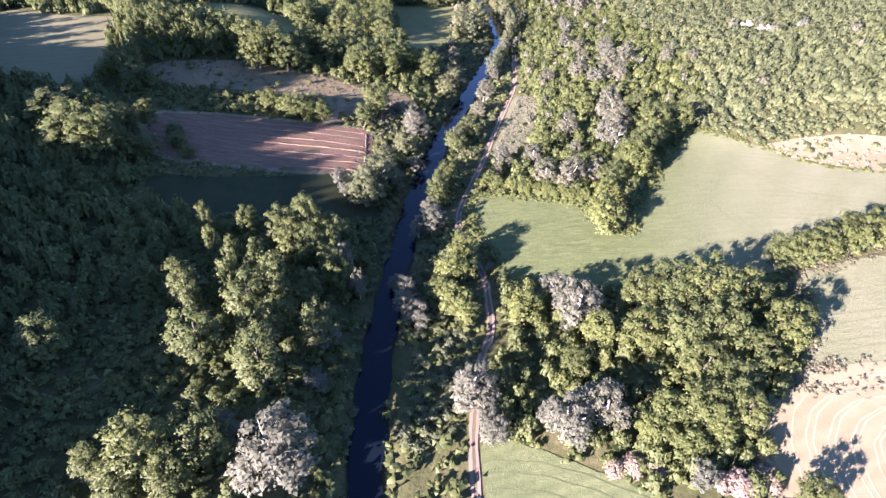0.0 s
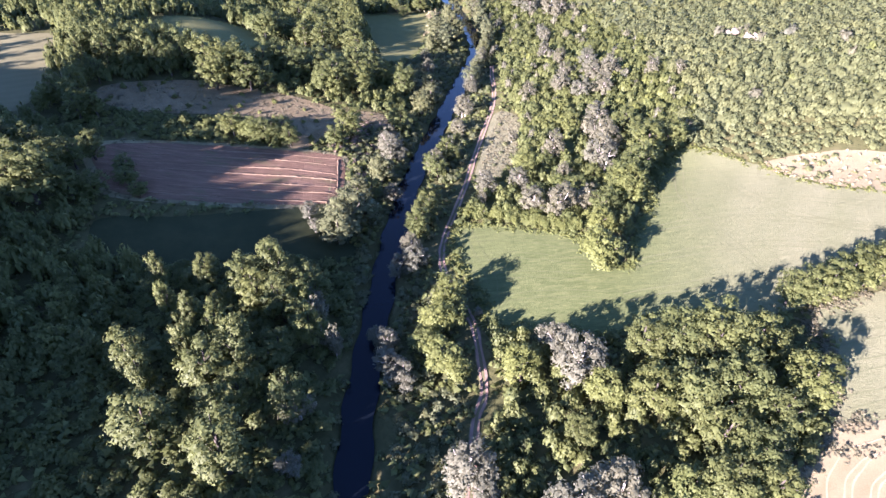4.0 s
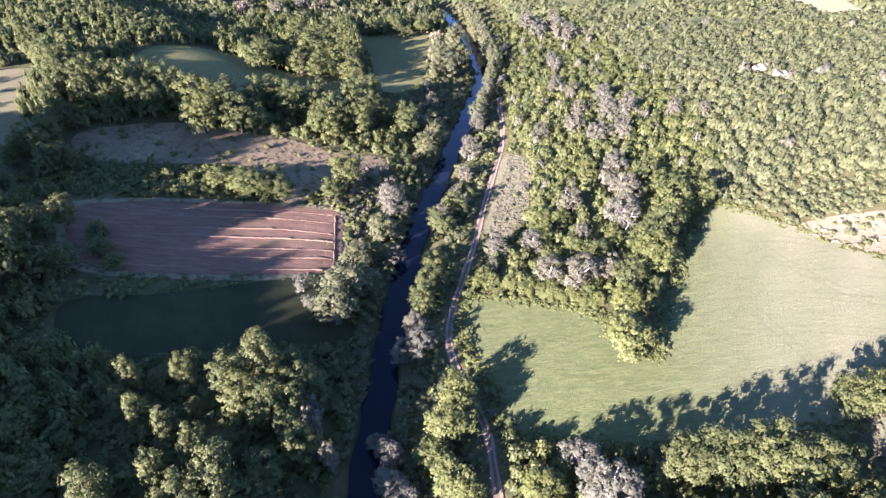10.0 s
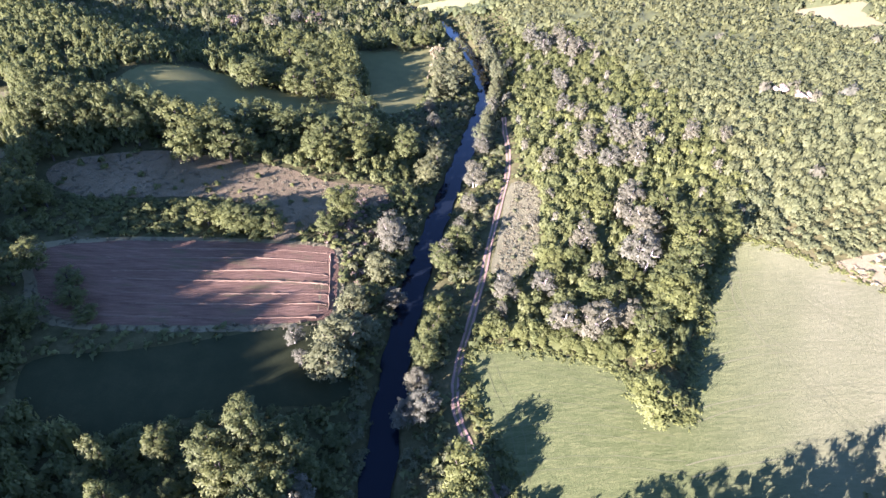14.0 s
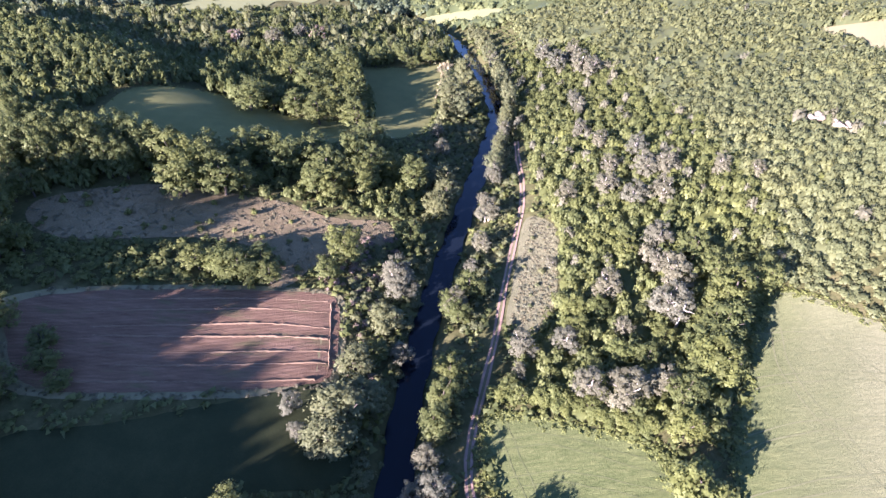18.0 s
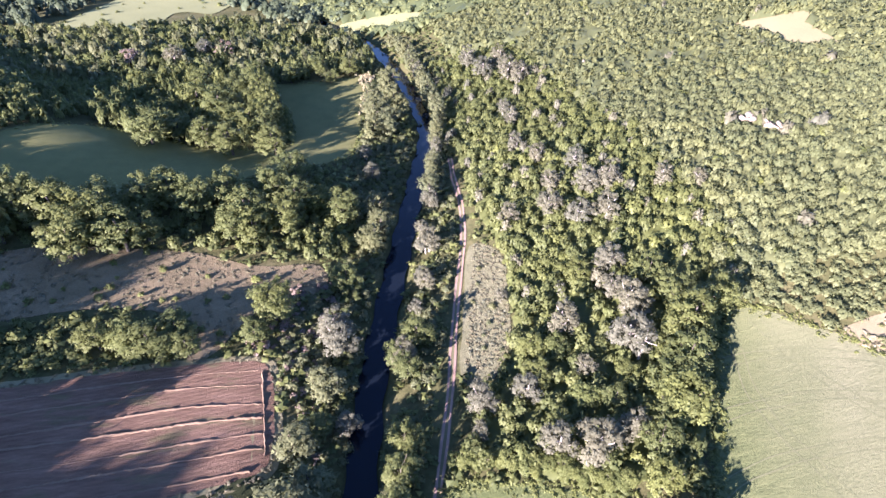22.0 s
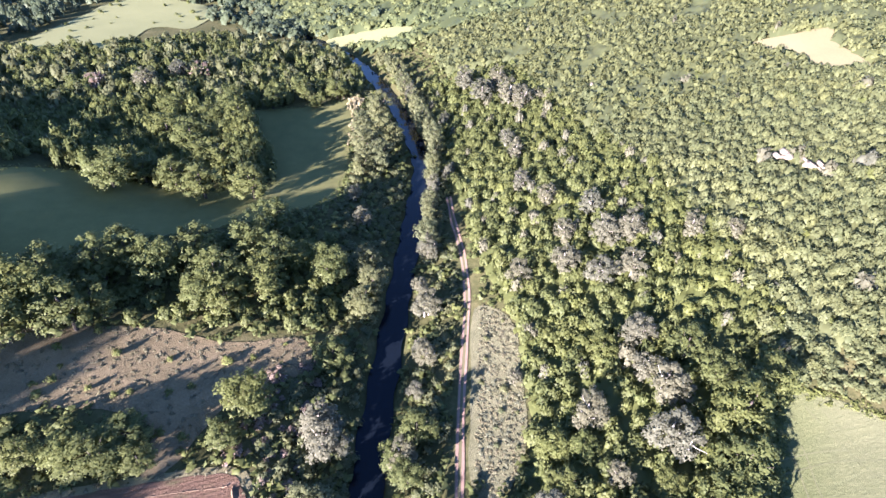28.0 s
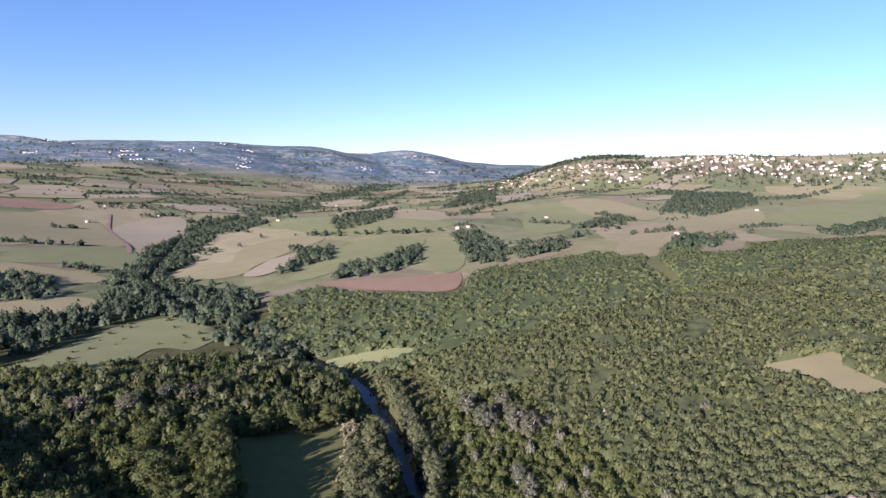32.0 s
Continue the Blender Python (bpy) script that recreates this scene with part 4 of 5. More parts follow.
RIVER_ROW = ['m 24.4 275.2 2.7 8.6', 'm 25 260.6 2.7 8.9', 'm 25.8 247.5 2.7 8.9', 'm 26.5 235.4 2.8 9.0', 'm 27.2 222.5 2.8 9.0', 'm 24.8 213.5 2.3 7.5', 'm 23 204 2.2 7.1', 'm 20.3 194.3 2.1 6.8', 'm 16.9 178.8 2.7 8.6', 's 12.8 165.2 1.7 4.3', 's 12.3 158.2 2.3 5.8', 's 9.9 149 1.8 4.4', 's 3.5 128.9 2.5 6.1', 's 16 174.6 1.6 4.9', 's 7.6 140.4 1.5 3.6', 'm 24.8 268 2.4 8.2', 's 25.6 254 2.3 8', 'm 26.4 241.5 2.5 8.6', 'm 27 229 2.4 8.2', 'm 26.4 217.8 2.2 7.8', 'm 24.2 209 2.1 7.4', 's 22 199 2 7.2', 'm 19 189 2.1 7.2', 'm 18.2 184 1.9 6.6', 'm 23 282 2.5 8.2', 'm 20.5 290 2.5 8']
LEFT_ROW = ['m 14.3 244.9 3.8 10', 'm 13.8 225.6 4.3 11.3', 'm 7.4 220.3 3.7 9.6', 'm 7.8 234.2 3.3 8.5', 'm 10.6 213.2 3.6 9.3', 'm 5.6 210.4 2.9 7.5', 's 2.9 197.8 1.9 4.8', 's 3.7 187.5 2.2 5.6', 'm 3.7 166.4 2.9 7.3', 'm 2.7 172 3 7.8', 'm 0.7 160.2 2.9 7.6', 'g -5.2 148.1 3.2 7.8', 's -7.2 132.9 3.4 8.4', 'm -10.1 124 2.7 6.8', 's -6.5 117.4 2.2 5.5', 'm -14.1 113.3 3 7.4']
PLOUGH_TOP = ['g -17.9 139.3 3.8 9.3', 'g -20.9 134.6 2.4 6', 'g -36.8 133 4.1 6.4', 'g -33.7 136.5 3.5 5.6', 'y -40.8 134.8 3 5.4', 'g -31.1 132 2.4 6', 'g -44.5 134.1 2.5 6.2']
BELT = ['g -57.1 163.8 4.8 12.1', 'g -52.3 161.3 4.7 11.8', 'g -50.4 166.5 4.1 10.4', 'g -43.3 170 4.3 10.4', 'g -39.3 172.2 4.3 10.6', 'g -34.8 168.9 4.4 10.9', 'g -28.5 172.8 4.3 10.4', 'g -23.8 166.2 4.3 10.7', 'g -26.3 162.1 3.7 9.1', 'g -18.5 177.1 4.3 10.7', 'g -14.9 185 3.8 9.5', 'g -13.9 170.9 4.1 10.3', 'g -9.5 172 3.1 7.6', 'g -4.8 168.6 3.8 9.6', 'g -16.1 164.9 4.0 9.9', 'g -22.3 161.1 3.6 9.0', 'g -45.5 158.2 4.6 11.4', 'g -53.5 155.9 4.6 11.4', 'g -42 160.8 3.4 8.4']
SLOPE_HEDGE = ['g -91.6 165.5 2.4 8.4', 'g -88.2 160.9 2.2 9.2', 'd -86 156.5 2.3 11.1', 'g -84.2 152.2 2.5 10.1', 'd -82.5 148.5 2.3 7.0', 'g -82.1 145 2.5 9.0', 'g -84.4 142.6 1.9 4.8', 'y -85.4 137.8 2.3 5.6', 'y -86 134 2.0 5.2', 'g -82.4 137.1 2.6 9.5', 'g -80.5 141.2 2.5 9.2', 'd -79 136 2.5 8.6', 'd -77 132 2.4 7.8', 'd -74.5 134.5 2.2 7.0', 'd -80.2 150.5 2.2 8.1', 'g -88 171.8 3 9.5', 'd -84.5 172.6 2.8 9', 'g -91.5 173.4 3 9.5', 'd -80 171.8 2.6 8.5', 'g -94.2 170.5 2.6 8.4', 'd -96.8 175.6 2.6 8.8', 'g -99 180.6 2.8 8.6', 'd -90 168 2.4 8.2', 'g -93 176 2.4 8', 'd -86.5 163.5 2.4 8']
MEADOW_GROUP = ['g -44.9 250.4 4.4 8.6', 'g -37.1 226.8 5.7 12.2', 'g -30 214.2 5.0 10.7', 'g -44.6 234.6 5.0 10.7', 'g -31 200.6 4.5 9.8', 'g -20.5 200.1 4.5 9.8', 'g -50.9 205.2 4.8 10.4', 'g -45.9 210.6 3.9 8.3', 'g -38 206.7 4.2 9.2', 'g -27.6 229.4 4.8 10.4', 'g -33.8 240.9 4.5 9.8', 'g -4.7 255.5 2.4 4.7', 'g -28.9 259.7 3.7 7.3', 'g -17.9 256.4 3.6 7.1', 'g -8 262.2 3.7 7.4', 'g 2.2 261.6 3.7 7.3', 'g -23.4 210.5 3.2 10', 'g -25.6 217 3.4 11', 'y -24 222.5 2.8 9', 'g -24.8 229 3.2 11.5', 'g -27 236 3.2 11.5', 'g -29.5 244 3.4 11', 'g -30.5 251 3.2 10', 'g -21.5 224 2.8 11.5', 'g -22.5 233 2.8 11.5', 'g -25.5 240.5 3 11.5', 'g -21 216 2.8 10.5', 'r -73 276.9 3.3 7.3', 'r -42.4 282.8 3.2 7.2', 's -58.4 275.9 4.1 8.2', 's -49.7 284.1 3.7 7.4']

for group, rows in (("shaded riverside wood", LEFT_BANK_WOOD + LEFT_BANK_WOOD_NEAR), ("willows by the ploughed field", PLOUGH_WILLOWS), ("wood between the fields", FIELD_WOOD_A + FIELD_WOOD_B), ("hedge between the fields", HEDGE), ("trees between river and track", RIVER_STRIP), ("mixed copse", COPSE_SILVER + COPSE_GREEN + FIELD_TIP + COPSE_SILVER_FAR), ("bushes along the crop", FIELD_EDGE), ("river bank trees", RIVER_ROW + LEFT_ROW), ("trees above the ploughed field", PLOUGH_TOP), ("tree belt", BELT), ("trees by the meadow", MEADOW_GROUP), ("trees beside the stubble field", SLOPE_HEDGE)):
    for row in rows:
        k, x, y, r, h = row.split()
        plant(k, float(x), float(y), float(r), float(h), group)


# -- woods: places by a jittered lattice, kept off fields, water and track --
def lattice(x0, x1, y0, y1, s):
    xs, ys = np.arange(x0, x1, s), np.arange(y0, y1, s * 0.866)
    X, Y = np.meshgrid(xs, ys)
    X = X + (np.arange(len(ys)) % 2)[:, None] * s / 2
    X, Y = X + rng.uniform(-.42, .42, X.shape) * s, Y + rng.uniform(-.42, .42, Y.shape) * s
    return X.ravel(), Y.ravel()


def free(x, y, river=4.5, track=2.6, gap=0.75, fields=True, edge=1.2):
    ok = np.abs(x - river_x(y)) > river
    tx = np.interp(y, TRACK[:, 1], TRACK[:, 0])
    ok &= (np.abs(x - tx) > track) | (y > 198)
    if fields:
        for ob, poly in FIELDS.values():
            c = poly.mean(0)
            ok &= ~inside(x, y, c + (poly - c) * (1 + edge / 30))
    for a, b, r in PLANTED:
        if gap:
            ok &= (x - a) ** 2 + (y - b) ** 2 > (gap * r) ** 2
    return ok


def small_trees(n, lobes, cards, size, ball=None):
    """Simple crowns, one unit wide and high, for woods."""
    out = []
    for _ in range(n):
        p = []
        for i in range(lobes):
            t = i * 2.4 + rng.uniform(-.6, .6)
            up = i / max(1, lobes - 1)
            d = (0.62 - 0.4 * up) * rng.uniform(0.6, 1.15) if lobes > 1 else 0
            k = rng.uniform(0.36, 0.55) if lobes < 8 else rng.uniform(0.24, 0.42)
            p.append(lobe(np.array((math.cos(t) * d, math.sin(t) * d, 0.32 + 0.42 * up)), k * (1.1 - 0.25 * up), cards, size, 0.70, ball))
        out.append(rounded(joined(p), np.array((0, 0, 0.28))))
    return out


def wood(name, x, y, r, h, shapes, mat, label, category="wood"):
    """Many crowns as one object."""
    vs, fs, ns, ts, n = [], [], [], [], 0
    z = land(x, y)
    for i in range(len(x)):
        v, f, nr = shapes[i % len(shapes)]
        a = rng.uniform(0, 6.28)
        c, s = math.cos(a), math.sin(a)
        w = np.column_stack([(v[:, 0] * c - v[:, 1] * s) * r[i] + x[i], (v[:, 0] * s + v[:, 1] * c) * r[i] + y[i], v[:, 2] * h[i] + z[i] - 0.1 * h[i]])
        vs.append(w)
        ns.append(np.column_stack([nr[:, 0] * c - nr[:, 1] * s, nr[:, 0] * s + nr[:, 1] * c, nr[:, 2]]))
        fs.append(f + n)
        ts.append(np.full(len(w), 0.5 + 0.28 * math.sin(x[i] / 17 + 1.7 * math.sin(y[i] / 23)) * math.sin(y[i] / 14 + x[i] / 41) + rng.uniform(-.2, .2)))
        n += len(w)
    if not vs:
        return None
    me = mesh_of(name, np.concatenate(vs), np.concatenate(fs), np.concatenate(ns), [mat], np.concatenate(ts))
    return tagged(new(name, me), label, category, kind="stuff")


FULL = small_trees(8, 13, 18, 0.1, (OCT_V, OCT_F))
HALF = small_trees(8, 5, 17, 0.19)
MID = small_trees(8, 5, 15, 0.19, (OCT_V, OCT_F))
FARS = small_trees(8, 5, 9, 0.15, (ICO_V, ICO_F))
BUSH = small_trees(6, 6, 18, 0.14, (OCT_V, OCT_F))
LOW = small_trees(6, 3, 12, 0.2, (OCT_V, OCT_F))
SPECK = small_trees(6, 3, 4, 0.26, (OCT_V, OCT_F))


def clump(x, y):
    """Uneven growth over a wood, from 0 to 1."""
    return 0.5 + 0.25 * np.sin(x / 5.3 + 1.6 * np.sin(y / 9.1)) + 0.25 * np.sin(y / 4.6 + 1.9 * np.sin(x / 8.3) + 0.03 * x)


def scatter(name, box, s, rr, hh, shapes, mat, label, poly=None, keep=1.0, clumpy=False, level=0, **kw):
    x, y = lattice(*box, s)
    ok = free(x, y, **kw)
    if poly is not None:
        ok &= inside(x, y, np.array(poly))
    ok &= rng.uniform(size=len(x)) < keep
    if clumpy:
        ok &= clump(x, y) > 0.09
    x, y = x[ok], y[ok]
    r = rng.uniform(*rr, len(x)) * ((0.74 + 0.5 * clump(x, y)) if clumpy else 1)
    h = r * rng.uniform(*hh, len(x))
    if level:
        h = h * 0.3 + level * 0.7 * rng.uniform(0.92, 1.1, len(x))
    return wood(name, x, y, r, h, shapes, mat, label)


def grove(name, box, s, rr, hh, shapes, mat, label, poly, single, singles=300, keep=1.0, level=0, **kw):
    """A wood whose nearer trees are things of their own; the rest is one object."""
    x, y = lattice(*box, s)
    ok = free(x, y, **kw) & inside(x, y, np.array(poly)) & (rng.uniform(size=len(x)) < keep)
    x, y = x[ok], y[ok]
    near = np.argsort(np.abs(x - river_x(y)) + np.maximum(0, 40 - y) * 2 + np.maximum(0, y - 170))
    x, y = x[near], y[near]
    r = rng.uniform(*rr, len(x))
    h = r * rng.uniform(*hh, len(x))
    if level:
        h = h * 0.4 + level * 0.6
    meshes = [mesh_of(single[0] + "_crown", *sh, [mat]) for sh in shapes]
    foot = mesh_of(single[0] + "_trunk", *limb((0, 0, -0.15), (0.06, 0.03, 0.6), 0.07, 0.03, 5, 0.03), [BARK], flat=False)
    for i in range(min(singles, len(x))):
        ob = thing(single[0], (0, 0, 0), single[1], single[2], single[3])
        ob.matrix_basis = Matrix.LocRotScale((x[i], y[i], float(land(x[i], y[i])) - 0.1 * h[i]), Euler((0, 0, rng.uniform(0, 6.28))), (r[i], r[i], h[i]))
        part("crown", meshes[i % len(meshes)], ob)
        part("trunk", foot, ob)
    k = singles
    if len(x) > k:
        wood(name, x[k:], y[k:], r[k:], h[k:], shapes, mat, label)


# shaded wood on the near bank
for x, y, r, h in ((-59, 109.5, 2.3, 4.2), (-56, 106.8, 1.9, 3.2), (-61, 113.5, 2.4, 4.6), (-63, 105, 2.6, 6)):
    plant("d", x, y, r, h, "shaded riverside wood")
LEFTWOOD = [(-12, -30), (-13, 40), (-13, 80), (-15, 93), (-24, 91), (-36, 88.5), (-48, 85), (-60, 89), (-62, 100), (-68, 110), (-66, 121), (-80, 127), (-84, 130), (-150, 110), (-150, -60), (-12, -60)]
grove("riverside_wood", (-56, -12, 10, 150), 2.8, (1.3, 2.2), (0.9, 1.4), FULL, GREEN, "dense shaded oak wood on the river bank", LEFTWOOD, ("young_oak", "young dark-green oak in the shaded riverside wood", "tree", "young oaks of the riverside wood"), gap=0.6)
scatter("slope_wood", (-92, -70, -20, 97), 3.9, (2.0, 2.8), (2.2, 2.9), FULL, GREEN, "tall oak wood high on the valley side", LEFTWOOD, gap=0.7)
scatter("crest_oaks", (-120, -102, -50, 64), 2.4, (1.9, 2.5), (2.5, 2.8), FARS, GREEN, "close-set oaks on the crest of the valley side", LEFTWOOD, gap=0.7)
scatter("slope_wood_far", (-150, -92, -50, 104), 4.4, (2.2, 3.0), (2.3, 2.7), FARS, GREEN, "tall oak wood behind the crest", LEFTWOOD, gap=0.7)
grove("slope_wood", (-70, -47, 66, 97), 3.3, (1.6, 2.4), (1.9, 2.7), FULL, GREEN, "oak wood beside the grass field", LEFTWOOD, ("slope_oak", "shaded dark-green oak at the foot of the slope", "tree", "oaks at the foot of the slope"), singles=100, gap=0.7)
scatter("slope_wood", (-70, -56, 0, 66), 3.3, (1.5, 2.3), (1.9, 2.6), FULL, GREEN, "oak wood on the foot of the valley side", LEFTWOOD, gap=0.7)
scatter("slope_wood", (-114, -86, 97, 127), 3.8, (1.8, 2.6), (2.6, 3.4), FULL, GREEN, "tall oak wood above the ploughed field", LEFTWOOD, gap=0.7)
scatter("slope_thicket", (-86, -56, 97, 152), 3.0, (1.4, 2.3), (1.7, 2.4), FULL, GREEN, "low oak thicket on the valley side", LEFTWOOD, gap=0.7)
for x, y, h in ((-112, 126, 10), (-117, 130, 11), (-121, 135, 11), (-125, 141, 10.5), (-129, 147, 11), (-133, 153, 12), (-137, 160, 11), (-106, 123, 9), (-101, 121, 9), (-97, 124, 7.5), (-141, 168, 11)):
    plant("d", x, y, rng.uniform(2.6, 3.4), h, "trees beside the stubble field")
HEDGEOAKS = [(-91, 150), (-86, 150), (-87, 160), (-93, 175), (-98, 185), (-103, 185), (-97, 173), (-92, 160)]
scatter("hedge_oaks", (-104, -85, 149, 186), 2.5, (1.5, 2.1), (4.4, 5.0), FULL, GREEN, "tall dark hedge of oaks beside the stubble field", HEDGEOAKS, gap=0, fields=False)
EDGEOAKS = [(-98, 121), (-110, 124), (-125, 139), (-143, 169), (-152, 169), (-134, 137), (-118, 120), (-104, 113)]
scatter("field_edge_oaks", (-152, -98, 112, 170), 3.0, (1.8, 2.5), (3.0, 3.6), FULL, GREEN, "row of tall oaks along the stubble field", EDGEOAKS, gap=0.3)
# woods behind the belt and round the meadow
BELTFILL = [(-66, 161), (-60, 160.5), (-48, 160.5), (-34, 159.5), (-21, 155.5), (-9, 155.5), (-2, 160), (-1, 180), (-10, 187), (-24, 184), (-37, 180), (-56, 170)]
grove("belt_thicket", (-62, 0, 150, 190), 3.0, (1.4, 2.3), (1.3, 1.9), FULL, GREEN, "thicket under the tree belt", BELTFILL, ("hornbeam", "low green hornbeam in the tree belt", "tree", "hornbeams of the tree belt"), gap=0.55)
BACKWOOD = [(-17, 213), (-17, 226), (-22, 246), (-27, 257), (-6, 258), (10, 263), (12, 300), (-40, 330), (-110, 322), (-200, 330), (-260, 200), (-150, 155), (-90, 163), (-78, 150), (-62, 157), (-58, 168), (-62, 173), (-82, 171), (-84, 200), (-66, 213), (-50, 212), (-37, 207), (-20, 207)]
scatter("valley_wood", (-190, 12, 150, 330), 3.5, (1.5, 2.6), (1.5, 2.2), MID, GREEN, "green mixed wood in the valley bottom", BACKWOOD, gap=0.7, clumpy=True, level=4.2)
MEADOWFILL = [(-66, 213), (-50, 210.5), (-37, 207), (-22, 206), (-15, 214), (-15, 228), (-20, 247), (-28, 258), (-70, 258)]
scatter("meadow_wood", (-70, -14, 200, 260), 3.6, (2.0, 3.0), (2.5, 3.1), FULL, GREEN, "tall oaks closing the wood beside the meadow", MEADOWFILL, gap=0.6)
MEADOWWOOD = [(-88, 160), (-80, 153), (-64, 159), (-60, 166), (-66, 171), (-84, 169), (-97, 176), (-95, 168)]
tx, ty = lattice(-98, -58, 150, 178, 3.9)
for x, y in zip(tx[inside(tx, ty, np.array(MEADOWWOOD))], ty[inside(tx, ty, np.array(MEADOWWOOD))]):
    plant("gdg"[len(PLANTED) % 3], float(x), float(y), rng.uniform(2.4, 3.3), rng.uniform(9, 12), "tall trees before the meadow")
# mixed copse between track and crop
COPSE = [(10, 108), (20, 103), (30, 98.5), (34, 99), (40, 96), (48, 108), (55, 119), (63, 127), (70, 140), (70, 180), (60, 262), (34, 268), (28, 240), (26, 190), (27, 152), (24, 128), (17, 119)]
grove("copse_undergrowth", (8, 72, 96, 262), 3.2, (1.0, 2.5), (1.1, 1.8), FULL, YELLOW, "yellow-green shrubs under the copse", COPSE, ("hazel_bush", "yellow-green hazel bush under taller trees", "bush", "hazels of the copse"), keep=0.38, gap=0.5)
grove("copse_thicket", (8, 72, 96, 262), 3.2, (1.3, 2.8), (1.2, 1.9), FULL, GREEN, "green thicket filling the copse", COPSE, ("young_maple", "young green maple filling the copse", "tree", "maples of the copse"), keep=0.95, gap=0.6, level=3.6)
grove("copse_poplars", (26, 72, 130, 262), 6.0, (1.2, 2.2), (1.9, 2.6), FULL, SILVER, "young silver-grey poplars among green trees", COPSE, ("young_poplar", "young silver-grey poplar among green trees", "tree", "young poplars of the copse"), keep=0.42, gap=0.6)
# hillside wood
HILLWOOD = [(60, 128), (64, 126), (78, 130), (92, 129.5), (108, 124), (126, 114), (180, 100), (420, 100), (520, 330), (420, 470), (200, 480), (94, 440), (74, 376), (38, 392), (-4, 445), (-30, 420), (-20, 340), (22, 300), (34, 268), (60, 262), (68, 180), (68, 140)]
grove("hillside_wood", (40, 135, 100, 205), 2.8, (1.4, 2.9), (1.2, 1.8), FULL, WOOD_GREEN, "dense sunlit wood covering the hillside", HILLWOOD, ("hill_oak", "sunlit yellow-green oak at the foot of the hillside wood", "tree", "oaks of the hillside wood"), singles=110, gap=0.7, level=3.4)
scatter("hillside_wood", (135, 200, 100, 205), 3.0, (1.5, 2.9), (1.0, 1.6), MID, WOOD_GREEN, "dense sunlit wood covering the hillside", HILLWOOD, gap=0.7, clumpy=True, level=3.3)
scatter("hillside_wood", (40, 200, 205, 300), 3.0, (1.5, 2.9), (1.0, 1.6), MID, WOOD_GREEN, "dense sunlit wood covering the hillside", HILLWOOD, gap=0.7, clumpy=True, level=3.3)
scatter("hillside_wood_far", (200, 520, 100, 300), 5.4, (2.4, 4.8), (0.9, 1.4), FARS, WOOD_GREEN, "dense sunlit wood covering the hillside", HILLWOOD, gap=0, clumpy=True, level=4.2)
scatter("hilltop_wood", (-40, 520, 300, 480), 4.8, (2.1, 4.2), (0.8, 1.25), FARS, HILL_DARK, "dense wood on the far side of the hill", HILLWOOD, gap=0, clumpy=True, level=3.6)


def canopy(name, poly, box, step, low, high, mat, label):
    """The lower storey of a wood: one ragged leafy sheet that closes the gaps between crowns."""
    x0, x1, y0, y1 = box
    xs, ys = np.arange(x0, x1, step), np.arange(y0, y1, step)
    X, Y = np.meshgrid(xs, ys)
    X, Y = X + rng.uniform(-.4, .4, X.shape) * step, Y + rng.uniform(-.4, .4, Y.shape) * step
    ok = inside(X.ravel(), Y.ravel(), np.array(poly)) & free(X.ravel(), Y.ravel(), gap=0, edge=2.5)
    Z = land(X, Y) + np.where(ok.reshape(X.shape), rng.uniform(low, high, X.shape), -0.3)
    i = np.arange(X.size).reshape(X.shape)
    f = np.stack([i[:-1, :-1], i[:-1, 1:], i[1:, 1:], i[1:, :-1]], -1).reshape(-1, 4)
    f = f[ok[f].sum(1) > 1]
    f = np.concatenate([f[:, [0, 1, 2]], f[:, [0, 2, 3]]])
    v = np.column_stack([X.ravel(), Y.ravel(), Z.ravel()])
    tagged(new(name, mesh_of(name, v, f, [mat], tint=rng.uniform(0.2, 0.8, len(v)))), label, "wood", kind="stuff")


canopy("copse_understorey", COPSE, (8, 72, 96, 262), 1.0, 0.2, 1.1, GREEN, "leafy understorey of the mixed copse")
canopy("hillside_understorey", HILLWOOD, (40, 136, 104, 205), 0.8, 0.6, 1.7, WOOD_GREEN, "leafy understorey of the hillside wood")
canopy("hillside_understorey", HILLWOOD, (135, 200, 104, 205), 1.5, 1.2, 2.5, WOOD_GREEN, "leafy understorey of the hillside wood")
canopy("hillside_understorey", HILLWOOD, (40, 200, 204, 300), 1.5, 1.2, 2.5, WOOD_GREEN, "leafy understorey of the hillside wood")
canopy("hilltop_understorey", HILLWOOD, (200, 520, 100, 300), 3.0, 1.6, 3.2, WOOD_GREEN, "leafy understorey of the hilltop wood")
canopy("far_understorey", HILLWOOD, (-40, 520, 300, 480), 3.0, 1.0, 2.7, HILL_DARK, "leafy understorey of the far wood")
scatter("hillside_greys", (64, 200, 118, 300), 7.5, (1.3, 2.4), (1.5, 2.1), HALF, SILVER, "grey poplars standing among the hillside wood", HILLWOOD, keep=0.10, gap=0)
scatter("hillside_shrubs", (60, 200, 118, 300), 6.5, (1.0, 2.2), (0.9, 1.5), MID, YELLOW, "bright yellow-green shrubs in the hillside wood", HILLWOOD, keep=0.3, gap=0)
